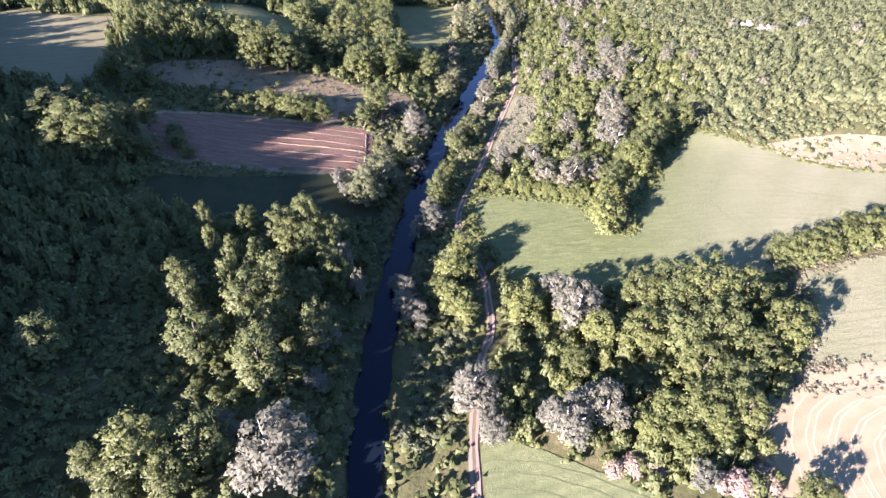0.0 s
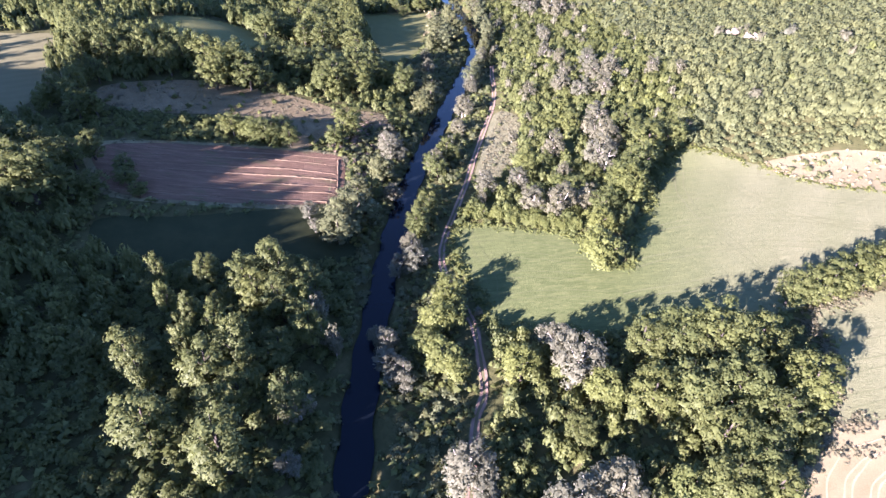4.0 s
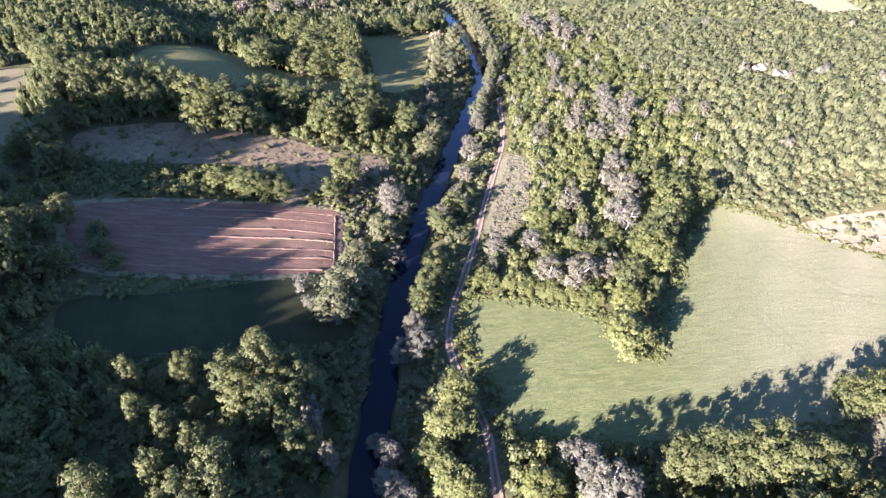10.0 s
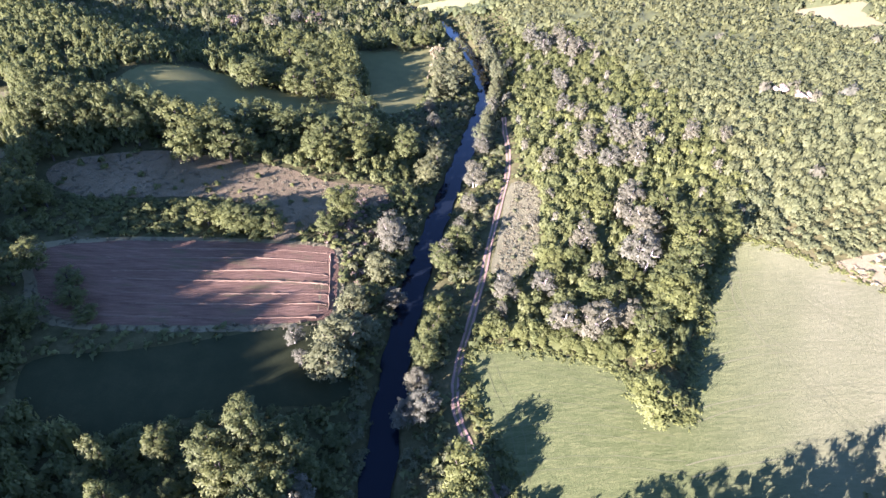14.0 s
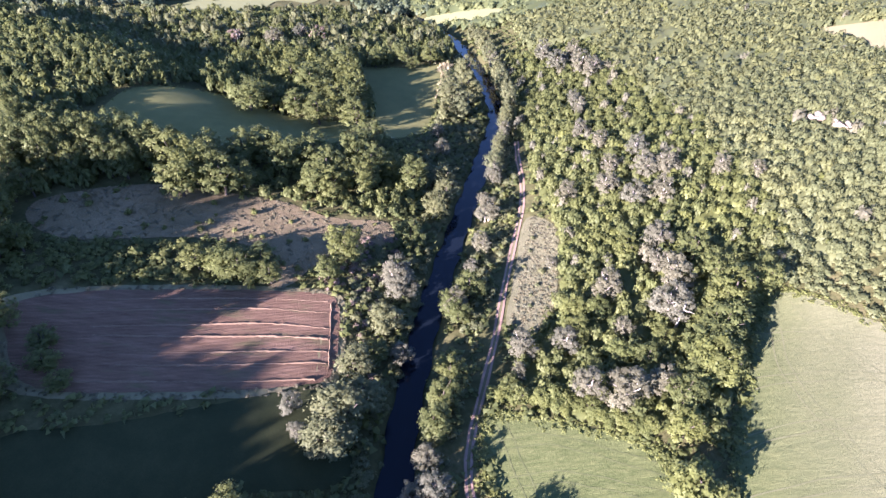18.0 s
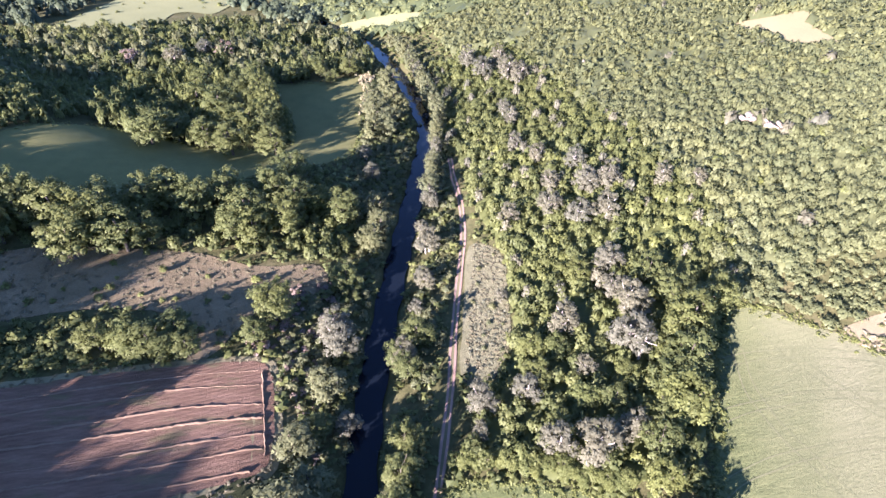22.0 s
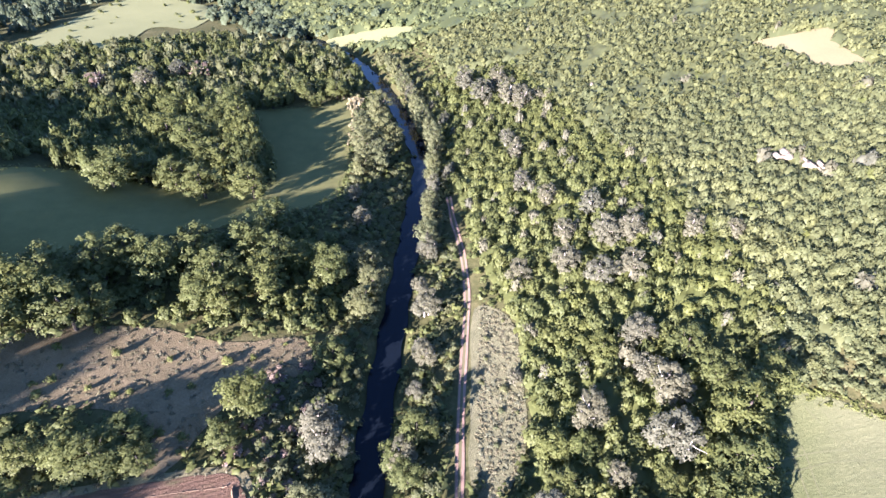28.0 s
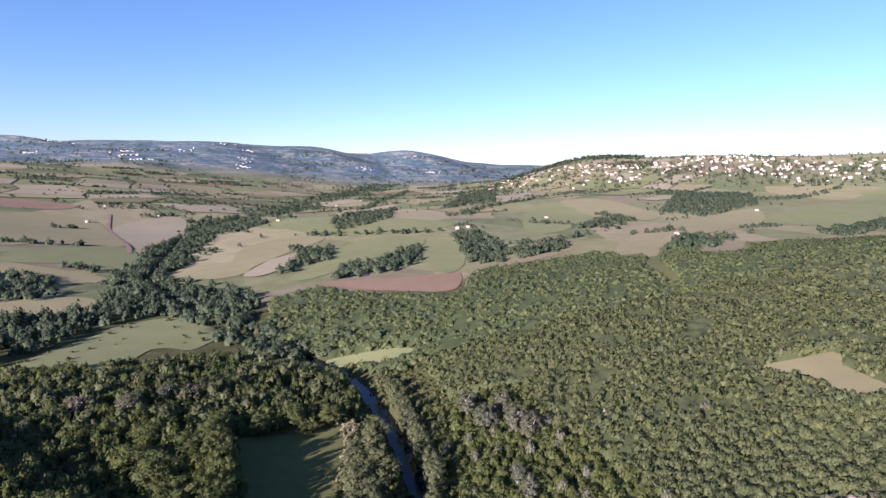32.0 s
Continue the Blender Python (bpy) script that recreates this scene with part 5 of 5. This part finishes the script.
# strip between river and track
STRIP = [(-6, 40), (-6, 80), (-2, 108), (2, 120), (11, 155), (16, 175), (22, 200), (26, 215), (27, 265), (18, 300), (24, 300), (34, 265), (30, 215), (23, 185), (21, 165), (13, 138), (7, 120), (2, 104), (0, 92), (4, 82), (6, 60), (3, 42)]
scatter("bank_bushes", (-8, 36, 30, 300), 2.2, (0.8, 1.5), (0.8, 1.5), BUSH, WILLOW, "grey-green bushes along the river bank", STRIP, keep=0.95, river=2.5, track=1.4, gap=0.3)
LEFTBANK = [(-14, 20), (-6, 20), (-13, 60), (-11, 80), (-8, 105), (-4, 130), (3, 158), (8, 175), (16, 205), (18, 240), (14, 270), (4, 262), (4, 230), (-1, 200), (-2, 160), (-9, 150), (-16, 140), (-18, 128), (-16, 115), (-13, 100), (-14, 60)]
scatter("bank_thicket", (-20, 20, 20, 272), 2.2, (0.8, 1.5), (0.8, 1.4), BUSH, WILLOW, "dark thicket along the river bank", LEFTBANK, keep=0.95, river=2.5, gap=0.3)
# low growth in the scrubland and the wood between fields
FIELDWOOD = [(10, 74), (20, 71), (32, 68), (46, 68), (56, 68), (56, 58), (50, 50), (44, 43), (40, 33), (26, 33), (22, 37), (7, 43), (9, 55)]
grove("field_wood_thicket", (6, 58, 30, 75), 2.8, (1.3, 2.2), (1.4, 2.1), FULL, GREEN, "green thicket under the trees between the fields", FIELDWOOD, ("elm_bush", "green elm bush in the wood between the fields", "bush", "elms of the wood between the fields"), keep=0.95, gap=0.4, fields=False)
scatter("scrub_bushes", (-80, -8, 130, 160), 1.15, (0.3, 0.8), (0.15, 0.4), LOW, DRYSCRUB, "low bushes on the dry scrubland", FIELDS["scrubland"][1], keep=0.8, fields=False)
BRUSH = [(-66, 121), (-48, 126), (-36, 131), (-31, 132), (-33, 140), (-48, 142), (-60, 139.5), (-70, 138), (-80, 142), (-84, 130)]
scatter("brush", (-84, -28, 120, 150), 2.2, (0.9, 1.8), (0.7, 1.2), BUSH, GREEN, "low dark brush above the ploughed field", BRUSH, gap=0.5)
SIDEWOOD = [(-125, 325), (-118, 345), (-112, 380), (-104, 402), (-80, 416), (-60, 402), (-44, 395), (-30, 420), (-60, 470), (-110, 480), (-150, 440), (-200, 400), (-220, 330)]
scatter("riverside_trees", (-220, -30, 325, 480), 6.5, (2.6, 4.6), (1.4, 2.0), FARS, FAR_GREEN, "dark trees round the pale clearing", SIDEWOOD, keep=0.7, gap=0)
scatter("clearing_bushes", (-120, -44, 318, 410), 7, (0.7, 1.8), (0.8, 1.3), BUSH, GREEN, "bushes dotted over the pale clearing", FIELDS["pasture_clearing"][1], keep=0.3, gap=0, fields=False)
mx, my = lattice(-68, -15, 98, 132, 0.9)
ok = inside(mx, my, FIELDS["field_margin"][1]) & ~inside(mx, my, FIELDS["ploughed_field"][1]) & (rng.uniform(size=len(mx)) < 0.75)
mr = rng.uniform(0.25, 0.6, ok.sum())
wood("margin_grass", mx[ok], my[ok], mr, mr * rng.uniform(0.5, 1.0, len(mr)), LOW, DRYSCRUB, "rank yellowish grass round the ploughed field", "grass")
SLOPE = [(63, 126.5), (75, 116.8), (80, 117), (92, 117.5), (106, 113.5), (128, 109), (128, 116), (108, 126), (92, 131), (78, 132)]
scatter("slope_bushes", (62, 129, 108, 133), 1.9, (0.9, 1.9), (0.7, 1.2), BUSH, WOOD_GREEN, "yellow-green scrub along the foot of the hillside wood", SLOPE, keep=0.95, fields=False)
scatter("slope_tufts", (75, 127, 98, 118), 1.9, (0.4, 0.9), (0.5, 1.0), LOW, DRYGRASS, "dry tufts on the bare slope", FIELDS["dry_slope"][1], keep=0.6, fields=False)
scatter("slope_scrub", (75, 127, 98, 118), 2.6, (0.5, 1.3), (0.6, 1.1), BUSH, WOOD_GREEN, "green bushes creeping over the bare slope", FIELDS["dry_slope"][1], keep=0.4, fields=False)
scatter("scrub_shrubs", (-80, -8, 130, 160), 4.2, (0.5, 1.2), (0.8, 1.4), BUSH, YELLOW, "green shrubs dotted over the scrubland", FIELDS["scrubland"][1], keep=0.55, fields=False)
scatter("strip_bushes", (12, 28, 120, 157), 2.2, (0.5, 1.1), (0.7, 1.2), BUSH, WILLOW, "grey-green bushes on the dry strip beside the track", FIELDS["dry_strip"][1], keep=0.18, fields=False)
scatter("grey_trees", (-150, 12, 262, 332), 6.0, (2.0, 3.4), (1.8, 2.4), HALF, WILLOW, "grey-green trees in the valley bottom", BACKWOOD, keep=0.5, gap=0)
scatter("pale_grass", (12, 28, 120, 157), 0.9, (0.35, 0.8), (0.22, 0.5), LOW, TUSSOCK, "pale tussocks beside the track", FIELDS["dry_strip"][1], keep=0.6, fields=False)
scatter("dry_grass", (12, 28, 120, 157), 0.7, (0.25, 0.6), (0.3, 0.7), LOW, DRYSCRUB, "tufts of dry grass beside the track", FIELDS["dry_strip"][1], keep=0.8, fields=False)

# withered brush beside the ploughed field, reeds at the end of the meadow
WITHERED = [(-17.4, 131), (-9, 133), (-7, 140), (-8, 150), (-17, 147), (-18, 140), (-24, 133)]
scatter("withered_brush", (-25, -6, 108, 151), 1.5, (0.6, 1.2), (0.7, 1.3), BUSH, RUSTY, "withered reddish-brown brush by the river trees", WITHERED, keep=0.55, fields=False, gap=0.3)
scatter("withered_brush", (-18, -9, 110, 132), 1.6, (0.6, 1.2), (0.7, 1.3), BUSH, PINK, "dry brush between the ploughed field and the river", [(-16, 131), (-10, 131), (-11, 112), (-16, 112)], keep=0.6, gap=0.3)
scatter("reeds", (2, 12, 226, 262), 1.2, (0.5, 1.0), (1.0, 1.8), LOW, DRYGRASS, "tan reeds along the edge of the meadow", [(3, 228), (6, 228), (8, 240), (11, 262), (4, 263), (6, 246)], keep=0.7, fields=False, gap=0.2)

# rank grass along the rims of the crops
for field, mat, label in (("crop_field", YELLOW, "yellow-green rank grass along the crop"), ("strip_field", DRYSCRUB, "dry grass along the mown strip"), ("straw_field", DRYSCRUB, "dry grass along the stubble"), ("meadow", YELLOW, "rank grass round the meadow")):
    rim = curve_through(FIELDS[field][1], 8)
    out = along(np.stack([np.roll(rim[:, 1], 1) - np.roll(rim[:, 1], -1), np.roll(rim[:, 0], -1) - np.roll(rim[:, 0], 1)], 1))
    pick = rng.integers(0, len(rim), 2600 if field == "crop_field" else 800)
    q = rim[pick] + out[pick] * rng.normal(size=(len(pick), 1)) * 0.75 + rng.uniform(-.5, .5, (len(pick), 2))
    q = q[(q[:, 0] < 110) & ((q[:, 1] > 30))]
    w = rng.uniform(0.25, 0.7, len(q))
    wood("rim_grass", q[:, 0], q[:, 1], w, w * rng.uniform(0.4, 0.9, len(q)), SPECK, mat, label, "grass")

# ground cover wherever no field lies
NEARGROUND = [(-66, 20), (-66, 165), (-50, 185), (0, 205), (6, 300), (70, 300), (75, 130), (60, 125), (60, 20)]
scatter("undergrowth", (-66, 76, 20, 300), 2.7, (1.1, 2.1), (0.5, 1.0), SPECK, GREEN, "low bushes and rank grass under the trees", NEARGROUND, river=3.2, track=1.5, gap=0, edge=-0.4)

# -- far valley: trees along the river, hedges, copses --
fy = np.concatenate([rng.uniform(330, 900, 1300), rng.uniform(900, 2600, 800)])
fx = river_x(fy) + rng.normal(size=len(fy)) * (6 + fy * 0.014)
fr = rng.uniform(2.2, 4.4, len(fy)) * (1 + fy / 2500)
ok = free(fx, fy, river=3, gap=0)
wood("river_woods", fx[ok], fy[ok], fr[ok], fr[ok] * rng.uniform(0.8, 1.35, ok.sum()), FARS, FAR_GREEN, "dark trees following the river up the valley")
for name, poly in (("dark_copse", [(4, 469), (16, 519), (42, 530), (88, 595), (82, 530), (53, 486), (20, 465)]), ("dark_copse", [(135, 668), (163, 663), (157, 546), (129, 481), (106, 488)]), ("dark_copse", [(-33, 640), (8, 612), (9, 563), (-13, 525), (-30, 500), (-36, 510), (-19, 552)]), ("dark_copse", [(-221, 527), (-182, 521), (-159, 468), (-165, 451), (-230, 451)]), ("pine_wood", [(455, 774), (673, 1047), (760, 959), (616, 783), (461, 690)]), ("pine_wood", [(201, 1012), (380, 1500), (560, 1800), (498, 1638), (308, 1064)]), ("dark_copse", [(249, 633), (391, 766), (322, 640)]), ("crest_trees", [(450, 520), (644, 616), (572, 557), (451, 493)]), ("crest_trees", [(259, 479), (325, 549), (357, 518), (300, 470)]), ("dark_copse", [(150, 533), (214, 555), (205, 525), (146, 488)]), ("dark_copse", [(-192, 952), (-135, 1044), (-68, 877), (-102, 811), (-161, 875)]), ("dark_copse", [(7, 814), (114, 1047), (98, 844), (19, 736)])):
    q = np.array(poly)
    (x0, y0), (x1, y1) = q.min(0), q.max(0)
    scatter(name, (x0, x1, y0, y1), 5.5 + y0 * 0.005, (3, 5.5), (0.9, 1.4), FARS, FAR_GREEN, "dark wood among distant fields", poly, gap=0, fields=False)
# a patchwork of fields with hedges and copses on some of their edges
hx, hy = [], []
cs, sn = math.cos(0.42), math.sin(0.42)
NU, NV = 34, 30
corner = {}
for a in range(NU + 1):
    for b in range(NV + 1):
        u, v = (a - NU / 2) * 105 + rng.uniform(-30, 30), b * 78 + 260 + rng.uniform(-24, 24)
        corner[a, b] = np.array((u * cs - v * sn + 420, u * sn + v * cs + 120))
spots = np.array([corner[a, b] for a in range(NU + 1) for b in range(NV + 1)])
taken = np.zeros(len(spots), bool)
for ob, poly in FIELDS.values():
    m = poly.mean(0)
    taken |= inside(spots[:, 0], spots[:, 1], m + (poly - m) * 1.15)
FIELD_POINTS = np.concatenate([np.concatenate([poly[::2], [poly.mean(0)]]) for ob, poly in FIELDS.values()])
taken = taken.reshape(NU + 1, NV + 1)
FAR_CROPS = ((TAN, "distant tan stubble field"), (PASTURE, "distant green pasture"), (BARE, "distant pale bare field"), (LUSH, "distant dark-green crop field"), (DRYFIELD, "distant dry grass field"), (RED, "distant reddish ploughed field"))
for a in range(NU):
    for b in range(NV):
        q = [corner[a, b], corner[a + 1, b], corner[a + 1, b + 1], corner[a, b + 1]]
        c = sum(q) / 4
        r, turn = math.hypot(c[0], c[1] - 75), math.atan2(c[0], c[1] - 75)
        if not (-0.78 < turn < 0.62 and 520 < r < 2250):
            continue
        if abs(c[0] - float(river_x(c[1]))) > 60 and not any(taken[a + k, b + n] for k in (0, 1) for n in (0, 1)) and not inside(FIELD_POINTS[:, 0], FIELD_POINTS[:, 1], np.array(q)).any() and not (r < 700 and c[1] < 500 and c[0] > -40):
            pick = rng.choice(7, p=(.33, .20, .20, .03, .11, .04, .09))
            if pick < 6 and r < 1900:
                F, G = np.meshgrid(np.linspace(0.02, 0.98, 8), np.linspace(0.02, 0.98, 7))
                F, G = F[..., None], G[..., None]
                P = (q[0] * (1 - F) + q[1] * F) * (1 - G) + (q[3] * (1 - F) + q[2] * F) * G + rng.uniform(-1.5, 1.5, (7, 8, 2))
                n = np.arange(56).reshape(7, 8)
                me = mesh_of("far_field", np.concatenate([P, (land(P[..., 0], P[..., 1]) + 0.5 + r * 0.0006)[..., None]], -1).reshape(-1, 3), np.stack([n[:-1, :-1], n[:-1, 1:], n[1:, 1:], n[1:, :-1]], -1).reshape(-1, 4), [FAR_CROPS[pick][0]], flat=False)
                tagged(new("far_field", me), FAR_CROPS[pick][1], "field", kind="structure")
            elif pick == 6:
                for _ in range(60):
                    f, g = rng.uniform(0.1, 0.9, 2)
                    p = (q[0] * (1 - f) + q[1] * f) * (1 - g) + (q[3] * (1 - f) + q[2] * f) * g
                    hx.append(p[0])
                    hy.append(p[1])
        for p, n in ((q[0], q[1]), (q[0], q[3])):
            if rng.uniform() < 0.42:
                k = int(math.dist(p, n) / 6.5)
                lo, hi = sorted(rng.uniform(0, 1, 2))
                for i in range(k):
                    if lo - 0.1 < i / k < hi + 0.15:
                        w = p + (n - p) * i / k + rng.normal(size=2) * (2.2 if rng.uniform() < 0.8 else 8)
                        hx.append(w[0])
                        hy.append(w[1])
for a, b, c, d, w in ((167, 566, 228, 579, 2), (228, 579, 252, 588, 3), (294, 580, 347, 583, 3), (316, 538, 323, 493, 4), (666, 838, 952, 960, 6), (361, 1749, 616, 1912, 14), (181, 862, 275, 1022, 8), (285, 1016, 505, 1175, 5), (410, 576, 479, 593, 2), (482, 550, 618, 598, 5), (-265, 986, -219, 1010, 4), (-178, 866, -100, 803, 6), (-93, 1078, -11, 1313, 8), (-9, 719, 119, 688, 5), (-284, 665, -215, 671, 3), (-190, 562, -157, 546, 5), (-428, 1705, -161, 1821, 6), (-569, 1363, -447, 1384, 5), (-315, 833, -290, 846, 2), (72, 1136, 256, 1793, 6), (248, 728, 278, 681, 3), (378, 803, 358, 684, 2), (23, 875, 123, 1036, 4)):
    n = int(math.hypot(c - a, d - b) / 4.0)
    f = rng.uniform(0, 1, n)
    bx, by = a + (c - a) * f + rng.normal(size=n) * w, b + (d - b) * f + rng.normal(size=n) * w
    br = rng.uniform(2.2, 4.6, n) * (0.85 + (b + d) / 6000)
    wood("hedgerow", bx, by, br, br * rng.uniform(0.9, 1.5, n), FARS, FAR_GREEN, "dark belt of trees between distant fields", "hedge")
hx, hy = np.array(hx), np.array(hy)
ok = (hy > 470) & free(hx, hy, gap=0)
hr = rng.uniform(1.8, 4.6, len(hx)) * (0.8 + hy / 3500)
wood("hedges", hx[ok], hy[ok], hr[ok], hr[ok] * rng.uniform(0.8, 1.4, ok.sum()), SPECK, FAR_GREEN, "hedges and copses between distant fields", "hedge")
dx, dy = rng.uniform(-1700, 1900, 1200), rng.uniform(480, 2900, 1200)
dr = rng.uniform(1.5, 4, 1200)
ok = free(dx, dy, gap=0)
wood("field_trees", dx[ok], dy[ok], dr[ok], dr[ok] * 1.5, SPECK, FAR_GREEN, "single trees scattered over distant fields", "tree")


# -- houses --
def box(x0, x1, y0, y1, z0, z1):
    v = np.array([(x, y, z) for z in (z0, z1) for y in (y0, y1) for x in (x0, x1)], float)
    f = np.array([(0, 2, 3, 1), (4, 5, 7, 6), (0, 1, 5, 4), (1, 3, 7, 5), (3, 2, 6, 7), (2, 0, 4, 6)])
    return v, f


def roof(w, d, z, rise, over=0.5):
    w, d = w / 2 + over, d / 2 + over
    v = np.array([(-w, -d, z), (w, -d, z), (w, d, z), (-w, d, z), (-w * .55, 0, z + rise), (w * .55, 0, z + rise), (-w, -d, z - .25), (w, -d, z - .25), (w, d, z - .25), (-w, d, z - .25)])
    f = [(0, 1, 5, 4), (2, 3, 4, 5), (1, 2, 5, 5), (3, 0, 4, 4), (6, 7, 1, 0), (7, 8, 2, 1), (8, 9, 3, 2), (9, 6, 0, 3), (9, 8, 7, 6)]
    tri = []
    for q in f:
        tri.append((q[0], q[1], q[2]))
        if q[3] != q[2]:
            tri.append((q[0], q[2], q[3]))
    return v, np.array(tri)


HOUSES = []
for w, d, h in ((11, 9, 6.2), (14, 10, 7.5), (9, 8, 4.0), (20, 10, 5.0)):
    win = mesh_of("window", *box(-.5, .5, -.06, .06, -.7, .7), [PANE])
    HOUSES.append((w, d, h, mesh_of("wall", *box(-w / 2, w / 2, -d / 2, d / 2, -3, h), [PLASTER]), mesh_of("roof", *roof(w, d, h, 2.2), [TILE]), win))


def house(x, y, kind, turn, s=1.0, label="plastered house with a clay tile roof", group="hill village"):
    w, d, h, wall, top, win = HOUSES[kind]
    ob = thing("house", (x, y, float(land(x, y))), label, "house", group)
    ob.matrix_basis = Matrix.LocRotScale((x, y, float(land(x, y))), Euler((0, 0, turn)), (s, s, s))
    part("wall", wall, ob)
    part("roof", top, ob)
    for i in (-1, 1):
        p = part("window", win, ob)
        p.location = (i * w * 0.25, -d / 2 - 0.05, h - 1.9)
    return ob


for i in range(330):
    turn = 0.29 + 0.64 * rng.uniform(0, 1) ** 0.9
    r = 1270 + 470 * rng.uniform(0, 1) ** 0.42 + 70 * math.sin(turn * 21)
    house(math.sin(turn) * r, 99 + math.cos(turn) * r, int(rng.integers(0, 4)), rng.uniform(0, 3.14), rng.uniform(0.38, 0.72))
va, vr = rng.uniform(0.26, 0.95, 950), 1280 + 560 * rng.uniform(0, 1, 950)
vs = rng.uniform(2.5, 6, 950)
wood("village_trees", np.sin(va) * vr, 99 + np.cos(va) * vr, vs, vs * 1.5, SPECK, FAR_GREEN, "trees in the gardens of the hill village", "tree")
va, vr = rng.uniform(0.33, 0.56, 420), 1830 + 110 * rng.uniform(0, 1, 420)
vs = rng.uniform(5, 8, 420)
wood("crest_wood", np.sin(va) * vr, 99 + np.cos(va) * vr, vs, vs * 1.6, SPECK, FAR_GREEN, "dark pine wood on the crest above the village")
for x, y in ((150, 700), (165, 712), (408, 675), (300, 800), (-60, 900), (-240, 1000), (-330, 1050), (30, 1300), (90, 1400), (200, 1250), (-120, 1250), (-300, 900), (560, 720), (330, 560)):
    house(x, y, int(rng.integers(0, 4)), rng.uniform(0, 3.14), 0.36, "lone farmhouse with a clay tile roof", "farmhouses in the valley")

# a dead poplar with bare white limbs
dead = thing("dead_poplar", (41.6, 118.6, float(land(41.6, 118.6))), "dead poplar with bare white trunk and limbs", "tree", "mixed copse")
part("trunk", mesh_of("dead_trunk", *limb((0, 0, -0.3), (0.5, 0.3, 5.2), 0.3, 0.14, 7, 0.12), [PALE_BARK], flat=False), dead)
for a, z, l in ((0.3, 3.0, 2.4), (1.9, 3.8, 2.2), (3.4, 4.2, 1.8), (5.0, 4.8, 2.4), (0.9, 5.0, 2.2)):
    part("limb", mesh_of("dead_limb", *limb((0.08 * z, 0.05 * z, z), (math.cos(a) * l, math.sin(a) * l, z + 1.5), 0.12, 0.03, 5, 0.1), [PALE_BARK], flat=False), dead)

# woods on the far ridge
wa, wr = np.repeat(rng.uniform(-0.8, 0.75, 150), 14), np.repeat(rng.uniform(2350, 3800, 150), 14)
wa, wr = wa + rng.normal(size=len(wa)) * 0.022, wr + rng.normal(size=len(wr)) * 45
ws = rng.uniform(4, 9, len(wa))
wood("ridge_woods", np.sin(wa) * wr, 99 + np.cos(wa) * wr, ws, ws * 1.2, SPECK, FAR_GREEN, "dark woods on the far ridge")

# hamlets far off on the ridge
fa, fr = np.repeat(rng.uniform(-0.5, 0.24, 14), 9), np.repeat(rng.uniform(2750, 3900, 14), 9)
fa, fr = fa + rng.normal(size=len(fa)) * 0.008, fr + rng.normal(size=len(fr)) * 40
hv = []
for u, v in zip(fa, fr):
    b, f = box(-4, 4, -3, 3, -4, rng.uniform(2.5, 4))
    x, y = math.sin(u) * v, 99 + math.cos(u) * v
    hv.append((b + np.array((x, y, float(land(x, y)))), f))
tagged(new("far_hamlets", mesh_of("far_hamlets", *joined(hv), [PLASTER])), "pale houses of hamlets on the far ridge", "houses", kind="stuff")

# bare marl showing through the hillside wood
for x, y, s in ROCKS:
    ob = thing("rock_outcrop", (x, y, float(land(x, y)) + 2.2), "bare white marl outcrop in the hillside wood", "rock")
    ob.location = (x, y, float(land(x, y)) + 2.2)
    for i in range(7):
        v = ICO_V * rng.uniform(0.5, 1.3, (12, 1)) * s * rng.uniform(0.35, 0.8) * np.array((1.0, 1.2, 0.7)) + np.array((rng.uniform(-1.0, 1.0) * s, rng.uniform(-.9, .9) * s, rng.uniform(-.3, .3)))
        part("boulder", mesh_of("boulder", v, ICO_F, [ROCK]), ob)
